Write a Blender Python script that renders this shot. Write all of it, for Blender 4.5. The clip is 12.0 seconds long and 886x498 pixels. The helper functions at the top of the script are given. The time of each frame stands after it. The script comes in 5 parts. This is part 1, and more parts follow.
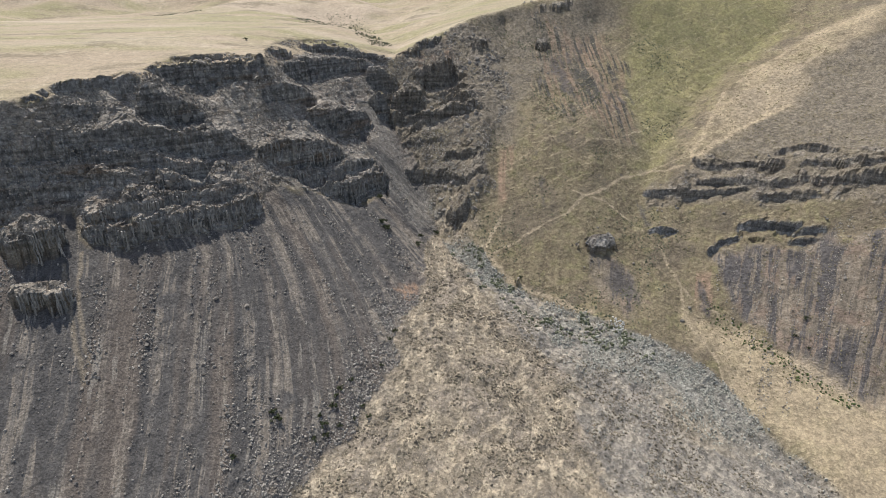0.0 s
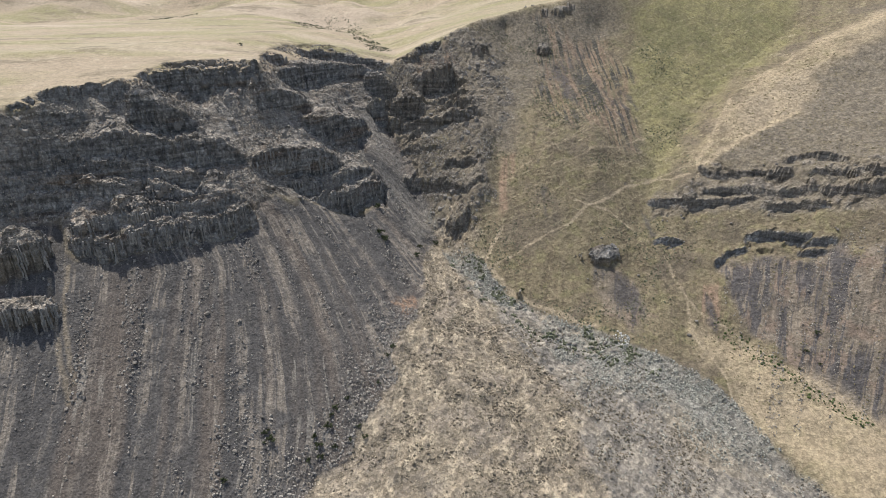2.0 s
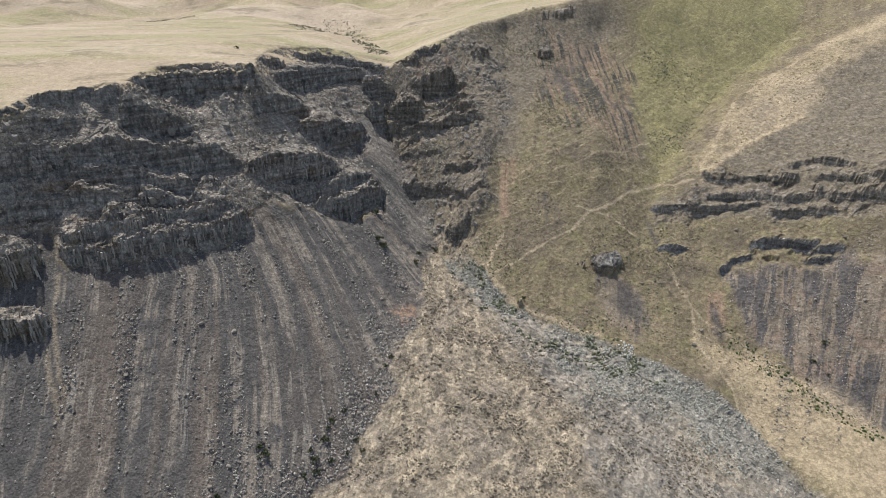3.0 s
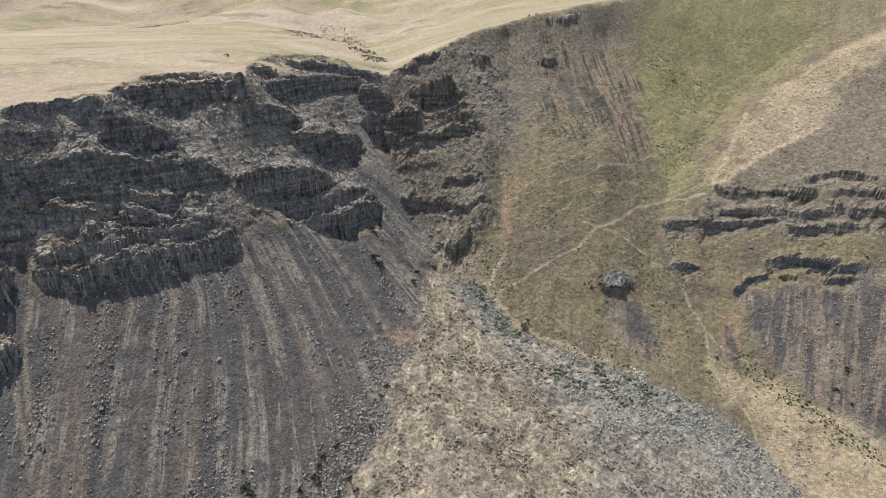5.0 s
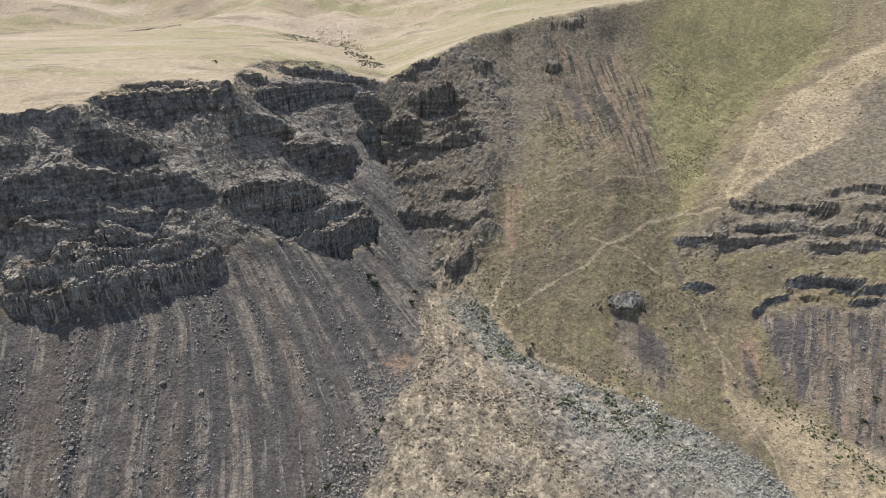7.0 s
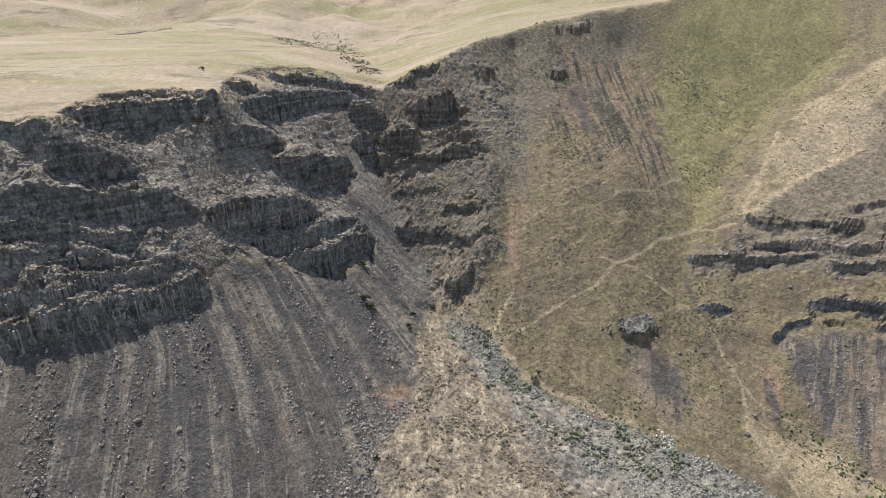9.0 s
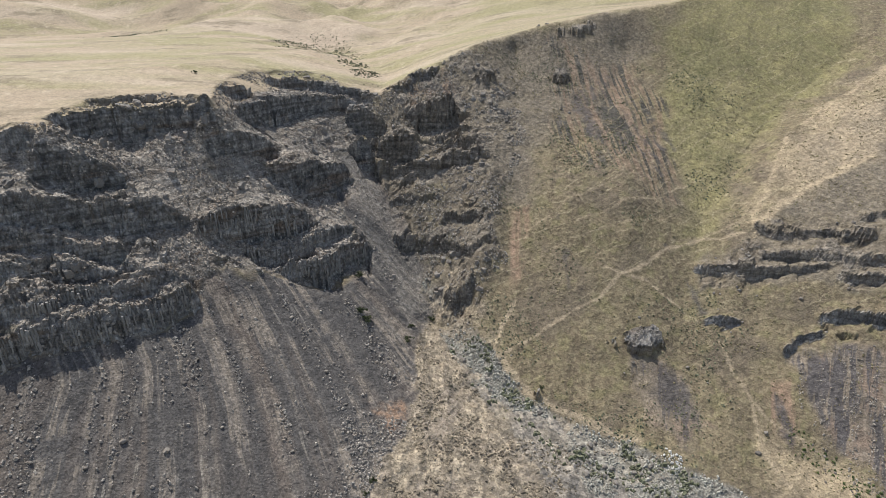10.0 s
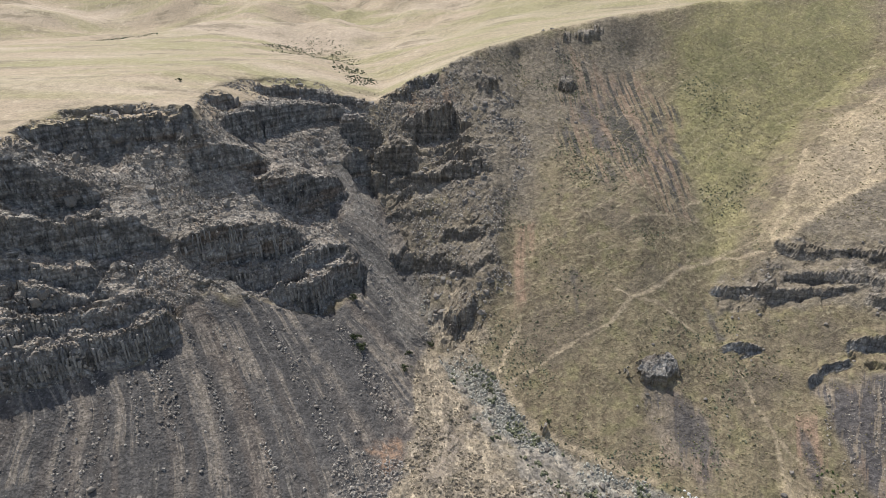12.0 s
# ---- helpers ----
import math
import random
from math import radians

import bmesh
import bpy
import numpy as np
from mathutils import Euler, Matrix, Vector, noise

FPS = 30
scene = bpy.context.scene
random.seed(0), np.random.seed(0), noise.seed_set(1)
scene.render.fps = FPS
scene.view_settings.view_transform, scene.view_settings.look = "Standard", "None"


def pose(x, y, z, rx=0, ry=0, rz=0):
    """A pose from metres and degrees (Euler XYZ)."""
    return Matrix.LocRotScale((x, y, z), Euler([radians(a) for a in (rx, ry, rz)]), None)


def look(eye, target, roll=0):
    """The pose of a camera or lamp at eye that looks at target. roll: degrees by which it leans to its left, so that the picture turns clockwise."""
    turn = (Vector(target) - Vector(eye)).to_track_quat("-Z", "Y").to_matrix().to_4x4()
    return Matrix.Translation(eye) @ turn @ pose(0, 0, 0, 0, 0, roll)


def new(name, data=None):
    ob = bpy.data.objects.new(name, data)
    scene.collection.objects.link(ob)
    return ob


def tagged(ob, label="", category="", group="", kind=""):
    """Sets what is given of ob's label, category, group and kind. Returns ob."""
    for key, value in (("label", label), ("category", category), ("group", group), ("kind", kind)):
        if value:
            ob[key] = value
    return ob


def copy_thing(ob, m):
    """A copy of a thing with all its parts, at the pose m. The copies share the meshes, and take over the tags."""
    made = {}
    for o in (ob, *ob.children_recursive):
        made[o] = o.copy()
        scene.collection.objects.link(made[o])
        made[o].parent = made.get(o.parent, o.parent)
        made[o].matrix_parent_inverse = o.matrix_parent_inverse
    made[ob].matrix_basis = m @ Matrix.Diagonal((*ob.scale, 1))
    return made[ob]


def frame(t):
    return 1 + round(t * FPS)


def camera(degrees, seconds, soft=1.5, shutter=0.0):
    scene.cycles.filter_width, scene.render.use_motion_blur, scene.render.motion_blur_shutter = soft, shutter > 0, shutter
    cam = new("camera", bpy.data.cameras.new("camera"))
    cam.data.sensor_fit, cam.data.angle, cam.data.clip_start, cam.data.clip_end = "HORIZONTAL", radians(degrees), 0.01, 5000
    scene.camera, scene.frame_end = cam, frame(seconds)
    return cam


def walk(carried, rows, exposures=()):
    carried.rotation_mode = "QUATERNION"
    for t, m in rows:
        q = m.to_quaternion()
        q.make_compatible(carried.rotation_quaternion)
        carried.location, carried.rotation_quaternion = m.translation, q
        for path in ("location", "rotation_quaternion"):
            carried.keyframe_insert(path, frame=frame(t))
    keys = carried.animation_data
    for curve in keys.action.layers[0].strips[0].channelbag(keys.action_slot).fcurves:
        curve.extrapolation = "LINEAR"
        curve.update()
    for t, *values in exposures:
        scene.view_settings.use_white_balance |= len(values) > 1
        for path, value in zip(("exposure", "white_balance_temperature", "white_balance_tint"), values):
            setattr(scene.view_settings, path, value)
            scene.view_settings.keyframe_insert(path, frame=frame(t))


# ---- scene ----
cam = camera(72.3, 12.0, soft=0.5)
METRES, EYE, TILT, LEAN, TURN = 75.0, 118.0, -26.0, 0.0, 0.0
ROWS = [
    (0.0, 0.0, 0.0, 0.0, -0.0, -0.0, -0.0),
    (0.5, -0.0007, 0.0206, 0.0115, -0.02, 0.05, -0.01),
    (1.0, -0.0001, 0.0421, 0.0234, -0.02, 0.09, -0.01),
    (1.5, 0.0003, 0.0642, 0.0339, -0.02, 0.15, -0.02),
    (2.0, 0.0015, 0.0891, 0.0457, -0.02, 0.23, -0.01),
    (2.5, 0.0006, 0.1157, 0.0597, -0.05, 0.23, -0.02),
    (3.0, 0.0014, 0.1483, 0.0755, -0.06, 0.36, -0.03),
    (5.0, 0.0046, 0.3051, 0.1509, -0.05, 0.7, -0.05),
    (5.5, 0.0054, 0.3468, 0.1711, -0.04, 0.72, -0.07),
    (6.0, 0.006, 0.3893, 0.1916, -0.03, 0.76, -0.08),
    (6.5, 0.0067, 0.4317, 0.2117, -0.02, 0.78, -0.07),
    (7.0, 0.008, 0.4758, 0.2323, -0.01, 0.83, -0.06),
    (9.0, 0.009, 0.6463, 0.3147, -0.03, 0.96, -0.1),
    (9.5, 0.0102, 0.6885, 0.3351, -0.04, 1.02, -0.11),
    (10.0, 0.0111, 0.73, 0.3554, -0.03, 1.04, -0.12),
    (10.5, 0.0118, 0.7721, 0.3758, -0.05, 1.08, -0.15),
    (11.0, 0.013, 0.8143, 0.3964, -0.04, 1.1, -0.16),
    (11.5, 0.0105, 0.8565, 0.4168, -0.09, 1.16, -0.17),
    (12.0, 0.0088, 0.8985, 0.438, -0.1, 1.18, -0.19),
]
walk(cam, [(t, pose(0, 0, EYE, TILT, LEAN, TURN) @ pose(METRES * x, METRES * y, METRES * z, 90 + pitch, roll, yaw)) for t, x, y, z, yaw, pitch, roll in ROWS])

# ---- sky, sun ----
SUN_EL, SUN_AZ = 60.0, -38.0   # degrees above the horizon; from straight ahead (+y), minus is to the left
sun_from = Vector((math.sin(radians(SUN_AZ)) * math.cos(radians(SUN_EL)), math.cos(radians(SUN_AZ)) * math.cos(radians(SUN_EL)), math.sin(radians(SUN_EL))))
world = bpy.data.worlds.new("sky")
scene.world = world
world.use_nodes = True
wn = world.node_tree
sky = wn.nodes.new("ShaderNodeTexSky")
sky.sky_type, sky.sun_disc = "NISHITA", False
sky.sun_elevation, sky.sun_rotation = radians(SUN_EL), radians(SUN_AZ)
wn.nodes["Background"].inputs["Strength"].default_value = 0.125
haze = wn.nodes.new("ShaderNodeHueSaturation")   # a hazy, paler sky
haze.inputs["Saturation"].default_value = 0.8
wn.links.new(sky.outputs["Color"], haze.inputs["Color"])
wn.links.new(haze.outputs["Color"], wn.nodes["Background"].inputs["Color"])
sun = new("sun", bpy.data.lights.new("sun", "SUN"))
sun.data.energy, sun.data.angle, sun.data.color = 4.2, radians(0.5), (1.0, 0.96, 0.885)
sun.matrix_world = look(sun_from * 500, (0, 0, 0))
scene.view_settings.exposure = 0.34


# ---- noise on arrays ----
def value_noise(x, y, seed):
    table = np.random.RandomState(seed).rand(256, 256)
    xi, yi = np.floor(x).astype(np.int64), np.floor(y).astype(np.int64)
    fx, fy = x - xi, y - yi
    fx, fy = fx * fx * (3 - 2 * fx), fy * fy * (3 - 2 * fy)
    x0, x1, y0, y1 = xi & 255, (xi + 1) & 255, yi & 255, (yi + 1) & 255
    top = table[x0, y0] * (1 - fx) + table[x1, y0] * fx
    low = table[x0, y1] * (1 - fx) + table[x1, y1] * fx
    return (top * (1 - fy) + low * fy) * 2 - 1


def fbm(x, y, size, octaves, seed, gain=0.5):
    """Layered noise of about -1 to 1; size: metres of the largest wave."""
    total, amp, out = 0, 1.0, 0
    for k in range(octaves):
        f = 2.03 ** k / size
        c, s = math.cos(0.5 + 0.9 * k), math.sin(0.5 + 0.9 * k)
        out = out + amp * value_noise((x * c - y * s) * f + 7.3 * k, (x * s + y * c) * f - 3.1 * k, seed + k)
        total += amp
        amp *= gain
    return out / total * 1.6


def cells(x, y, size, seed):
    """Jittered cells: a random number per cell, a second one, and the gap to the next cell's edge."""
    rs = np.random.RandomState(seed)
    jx, jy, ida, idb = rs.rand(256, 256), rs.rand(256, 256), rs.rand(256, 256), rs.rand(256, 256)
    x, y = x / size, y / size
    xi, yi = np.floor(x).astype(np.int64), np.floor(y).astype(np.int64)
    best, second = np.full(x.shape, 9.0), np.full(x.shape, 9.0)
    a, b = np.zeros(x.shape), np.zeros(x.shape)
    for i in (-1, 0, 1):
        for j in (-1, 0, 1):
            p, q = (xi + i) & 255, (yi + j) & 255
            d = np.hypot(xi + i + jx[p, q] - x, yi + j + jy[p, q] - y)
            near = d < best
            second = np.where(near, best, np.minimum(second, d))
            a, b, best = np.where(near, ida[p, q], a), np.where(near, idb[p, q], b), np.where(near, d, best)
    return a, b, second - best


def smooth(a, b, v):
    t = np.clip((v - a) / (b - a), 0, 1)
    return t * t * (3 - 2 * t)


# ---- the lie of the land: break lines (x, y, z) ----
RIM = [(-420, 120, 76), (-260, 160, 76), (-190, 182, 75), (-146, 200, 74.5), (-137, 202, 75), (-128, 211, 78), (-118, 220, 78.5), (-107, 221, 79.5), (-105, 225, 81), (-106, 237, 81.5), (-102, 248, 81.5), (-88, 254, 82), (-77, 251, 81), (-71, 250, 80.5), (-73, 259, 81), (-77, 273, 81), (-76, 289, 82), (-71, 303, 82), (-61, 309, 81), (-50, 312, 79), (-38, 307, 75.5), (-30, 302, 73), (-25, 304, 72)]
TALUS_TOP = [(-420, 60, 38), (-260, 112, 38), (-180, 158, 38), (-142, 182, 39), (-124, 188, 38.5), (-118.5, 181.5, 33), (-112, 181, 31.8), (-105, 182, 31.2), (-97, 185, 31), (-90.5, 187.5, 31.2), (-85, 191.5, 31.2), (-78, 197, 31.3), (-73, 200.5, 30.6), (-68.5, 204.5, 31), (-66, 210, 36), (-63, 217, 40), (-50, 221, 34), (-37, 225, 30), (-25, 243, 29), (-27, 256, 40), (-34, 268, 51)]
TALUS_FOOT = [(-420, -40, -46), (-260, 10, -45), (-120, 60, -35), (-60, 95, -26), (-42, 122, -17), (-31, 135, -14), (-19, 152, -6), (-15, 167, 1), (-12, 180, 5), (-10, 196, 8), (-8, 214, 11), (-4, 232, 12)]
GULLY = [(-25, 302, 71), (-25, 283, 52), (-17, 264, 33), (-10, 252, 21), (-3, 238, 11), (6, 225, 8), (14, 214, 5), (26, 203, 2), (44, 192, -1), (64, 182, -4), (84, 173, -10), (98, 163, -17), (101, 150, -22), (113, 134, -28), (130, 90, -36), (150, 20, -46)]
FAN = [(-3, 236, 11), (-3, 205, 9), (0, 185, 5), (3, 171, 1), (8, 150, -7), (12, 122, -15), (15, 80, -26), (20, 0, -42)]
RIDGE = [(-25, 305, 72.5), (-7, 317, 80), (19, 332, 90), (51, 348, 95.8), (81, 357, 101), (120, 368, 105), (165, 380, 107.5), (220, 390, 111), (320, 380, 115), (460, 360, 108)]
SWALE = [(-25, 305, 72), (-23, 330, 74), (-32, 370, 76), (-62, 430, 78), (-120, 560, 80), (-150, 760, 82)]
BUTTRESS = [(-7, 316, 78), (3, 300, 67), (12, 287, 60), (18, 275, 52), (15, 250, 36.5), (13, 241, 28), (9, 232, 15)]
EDGE = [(31, 338, 86), (31, 304, 66), (29, 281, 53), (24, 256, 37), (20, 238, 24), (17, 224, 13)]
SPUR = [(100, 238, 26), (105, 247, 33), (111, 260, 41), (122, 275, 50), (134, 292, 59), (157, 308, 68), (178, 316, 78), (205, 318, 88), (240, 335, 99)]
HOLLOW = [(184, 345, 84), (157, 326, 72), (128, 302, 56), (112, 282, 46), (95, 264, 38), (84, 241, 25), (76, 220, 12), (68, 199, 1)]
BAND = [(111, 251, 35), (125, 248, 37), (142, 243, 42), (156, 237, 44), (172, 226, 47), (230, 190, 55), (420, 120, 60)]
RIGHT_TALUS_TOP = [(103, 211, 8), (116, 220, 16), (123, 217, 16), (134, 211, 16), (146, 210, 20), (160, 205, 25), (220, 170, 33), (420, 90, 40)]
RIGHT_FOOT = [(10, 227, 12), (19, 211, 8), (27, 203, 4), (45, 193, 1), (64, 185, -2), (86, 192, -2), (102, 187, -7), (115, 178, -9), (132, 168, -13), (150, 158, -17), (240, 110, -25), (420, 40, -34)]
BANK = [(64, 184, -3), (85, 175, -9), (99, 165, -16), (110, 150, -20), (126, 130, -25)]
SLOPE_WEST = [(50, 301, 63), (44, 259, 44), (43, 217, 14)]
SLOPE_MID = [(83, 345, 84), (70, 312, 67), (66, 268, 51), (63, 240, 29), (62, 222, 16), (56, 200, 3)]
PLATEAU = [(-420, 220, 80), (-260, 240, 82), (-150, 262, 84), (-97, 292, 85), (-72, 335, 83), (-48, 380, 80)]
FAR_EDGE = [(-420, 760, 90), (-150, 760, 84), (150, 760, 96), (460, 760, 110)]
NEAR_EDGE = [(-420, -260, -52), (20, -260, -56), (460, -260, -50)]
SHELF = [(-165, 180, 54), (-150, 188, 54), (-140, 192.5, 53.5), (-124, 196.6, 54), (-107, 201.5, 57)]
UPPER_SHELF = [(-120, 206, 64.5), (-112, 205.5, 62.8)]
LINES = [SHELF, UPPER_SHELF, RIM, TALUS_TOP, TALUS_FOOT, GULLY, FAN, RIDGE, SWALE, BUTTRESS, EDGE, SPUR, HOLLOW, BAND, RIGHT_TALUS_TOP, RIGHT_FOOT, BANK, SLOPE_WEST, SLOPE_MID, PLATEAU, FAR_EDGE, NEAR_EDGE]
X0, X1, Y0, Y1 = -420.0, 460.0, -260.0, 760.0


def along(line, step):
    """Points and values every step metres along a line."""
    p = np.array(line, float)
    length = np.r_[0, np.cumsum(np.hypot(*np.diff(p[:, :2], axis=0).T))]
    s = np.arange(0, length[-1], step)
    return [np.interp(s, length, p[:, k]) for k in range(p.shape[1])]


def relax(lines, finest):
    """A soap film through the lines, from a coarse grid to a fine one."""
    film = None
    for step in (32.0, 16.0, 8.0, 4.0, 2.0):
        if step < finest:
            break
        nx, ny = int((X1 - X0) / step) + 1, int((Y1 - Y0) / step) + 1
        if film is None:
            film = np.full((nx, ny), np.mean([p[2] for line in lines for p in line]))
        else:
            film = film.repeat(2, 0).repeat(2, 1)[:nx, :ny]
            film = np.pad(film, ((0, nx - film.shape[0]), (0, ny - film.shape[1])), mode="edge")
        total, count = np.zeros((nx, ny)), np.zeros((nx, ny))
        for line in lines:
            x, y, z = along(line, step / 2)
            i, j = np.minimum(np.rint((x - X0) / step).astype(int), nx - 1), np.minimum(np.rint((y - Y0) / step).astype(int), ny - 1)
            np.add.at(total, (i, j), z)
            np.add.at(count, (i, j), 1)
        held = count > 0
        fixed = total[held] / count[held]
        for _ in range(160 if step > 4 else 120):
            e = np.pad(film, 1, mode="edge")
            film = (e[:-2, 1:-1] + e[2:, 1:-1] + e[1:-1, :-2] + e[1:-1, 2:]) / 4
            film[held] = fixed
    return film, step if step >= finest else step * 2


def sample(film, step, x, y):
    u, v = np.clip((x - X0) / step, 0, film.shape[0] - 1.001), np.clip((y - Y0) / step, 0, film.shape[1] - 1.001)
    i, j = u.astype(int), v.astype(int)
    u, v = u - i, v - j
    return (film[i, j] * (1 - u) + film[i + 1, j] * u) * (1 - v) + (film[i, j + 1] * (1 - u) + film[i + 1, j + 1] * u) * v


def inside(x, y, line):
    p = [(q[0], q[1]) for q in line]
    hit = np.zeros(x.shape, bool)
    for (ax, ay), (bx, by) in zip(p, p[1:] + p[:1]):
        if ay != by:
            hit ^= ((ay > y) != (by > y)) & (x < (bx - ax) * (y - ay) / (by - ay) + ax)
    return hit


def near(x, y, line, closed=False):
    """The distance to a line, and how far along it (0 to 1) the nearest point lies."""
    p = [(q[0], q[1]) for q in line]
    if closed:
        p.append(p[0])
    p = [a for a, b in zip(p, p[1:] + [None]) if a != b]
    lengths = [math.dist(a, b) for a, b in zip(p, p[1:])]
    best, where, run = np.full(x.shape, 1e9), np.zeros(x.shape), 0.0
    for (ax, ay), (bx, by), size in zip(p, p[1:], lengths):
        t = np.clip(((x - ax) * (bx - ax) + (y - ay) * (by - ay)) / (size * size), 0, 1)
        d = np.hypot(x - ax - t * (bx - ax), y - ay - t * (by - ay))
        closer = d < best
        best, where, run = np.where(closer, d, best), np.where(closer, run + t * size, where), run + size
    return best, where / run


def zone(x, y, outline, soft, rough=0.0, size=12.0, seed=5):
    """1 inside an outline, 0 outside, with a soft and ragged border."""
    wx, wy = x + rough * fbm(x, y, size, 3, seed), y + rough * fbm(x, y, size, 3, seed + 40)
    d, _ = near(wx, wy, outline, True)
    d = np.where(inside(wx, wy, outline), d, -d)
    return smooth(-soft, soft, d)


film, film_step = relax(LINES, 2.0)
film = (film + 0.25 * (np.roll(film, 1, 0) + np.roll(film, -1, 0) + np.roll(film, 1, 1) + np.roll(film, -1, 1))) / 2

TALUS_HEAD = TALUS_TOP
TALUS_ZONE = TALUS_HEAD + [(-26, 290, 0), (-17, 264, 0), (-10, 252, 0), (-4, 238, 0)] + TALUS_FOOT[::-1]
CLIFF_ZONE = RIM[1:] + TALUS_HEAD[:0:-1]
PLATEAU_ZONE = RIM + RIDGE + [(900, 360, 0), (6000, 1000, 0), (6000, 9000, 0), (-6000, 9000, 0), (-6000, 0, 0), (-420, 60, 0)]
BUTTRESS_ZONE = [(-28, 304, 0), (-7, 316, 0), (15, 326, 0), (28, 320, 0), (30, 285, 0), (23, 262, 0), (18, 244, 0), (10, 233, 0), (-1, 236, 0), (-12, 253, 0), (-20, 266, 0), (-28, 288, 0)]
FAN_ZONE = [(-3, 240, 0), (6, 224, 0), (22, 198, 0), (44, 178, 0), (62, 160, 0), (78, 138, 0), (92, 100, 0), (120, 0, 0), (-70, 0, 0)] + [(p[0] - 9, p[1], 0) for p in TALUS_FOOT[3:]]
GRAVEL_ZONE = [(-12, 256, 0), (-6, 250, 0), (2, 238, 0), (10, 228, 0), (19, 212, 0), (27, 203, 0), (45, 193, 0), (64, 184, 0), (85, 175, 0), (98, 166, 0), (105, 150, 0), (118, 130, 0), (130, 90, 0), (60, 90, 0), (44, 125, 0), (40, 150, 0), (30, 172, 0), (20, 188, 0), (10, 206, 0), (2, 224, 0), (-5, 240, 0)]

# ---- the ground's grid ----
def spaced(stops):
    """Numbers from stop to stop, (place, spacing) each, the spacing gliding between them."""
    out = [stops[0][0]]
    for (a, da), (b, db) in zip(stops, stops[1:]):
        while out[-1] < b:
            f = min(max((out[-1] - a) / (b - a), 0), 1)
            out.append(out[-1] + da * (db / da) ** f)
    return np.array(out)


GX = spaced([(-4200, 220), (-700, 30), (-240, 3), (-165, 0.7), (-145, 0.32), (-15, 0.32), (35, 0.42), (60, 0.6), (172, 0.62), (215, 2.0), (420, 9), (900, 40), (4200, 220)])
GY = spaced([(-900, 90), (-150, 20), (60, 3), (105, 1.1), (150, 0.62), (168, 0.33), (300, 0.36), (322, 0.7), (345, 2.0), (420, 3.5), (560, 7), (900, 14), (2000, 45), (4800, 160)])

# fall lines of the big scree slope: each line carries its own count in place of a height
FALL = [[(-420, 60, -250), (-136, 168, -40), (-83, 183, 0), (-70, 195, 20), (-63, 217, 40), (-50, 221, 50), (-37, 225, 60), (-25, 243, 75), (-34, 268, 95)],
        [(-420, -40, -230), (-120, 60, -52), (-60, 95, 12), (-50, 110, 20), (-42, 122, 26), (-31, 135, 33), (-19, 152, 42), (-15, 167, 48), (-12, 180, 54), (-10, 196, 60), (-8, 214, 67), (-4, 232, 74), (-10, 252, 85), (-25, 283, 97)],
        [(-420, 400, -250), (0, 400, 100)], [(-420, -260, -180), (400, -260, 60)]]
fall, fall_step = relax(FALL, 4.0)

# rock steps: what they belong to (empty: the ground round them), whether they stand in columns (foot: rising from the scree), and the line with the height of the face
STEPS_RIM = [
    ("", False, [(-138, 201, 1.4), (-133, 206, 2.6), (-127.5, 210, 3.2), (-121, 216, 3.2), (-113, 217.5, 6.0), (-109, 218, 4.5)]),
    ("", False, [(-107.5, 225.5, 1.5), (-104, 230, 5.0), (-98.5, 235.5, 8.3), (-93, 240, 8.6), (-83, 246, 4.8), (-71, 249, 3.4)]),
    ("", False, [(-105, 241.5, 1.2), (-96.5, 249, 1.4), (-75, 250, 1.3)]),
    ("", False, [(-76, 267.5, 1.0), (-72.5, 269, 5.0), (-68.5, 276, 6.0)]),
    ("", False, [(-66, 261.5, 5.4), (-59.5, 276.5, 10.0), (-47, 291, 6.0), (-37.5, 296.5, 4.8), (-32.5, 297.5, 3.1)]),
    ("", False, [(-65, 295, 3.0), (-56, 300, 4.3), (-46, 303, 3.6), (-35, 301.5, 4.1), (-29.5, 299.5, 5.0)]),
    ("", False, [(-34.5, 290, 6.6), (-29, 292.5, 8.2), (-24, 292.5, 5.7)]),
    ("", False, [(-31.5, 278.5, 9.2), (-26, 281.5, 10.5)]),
]
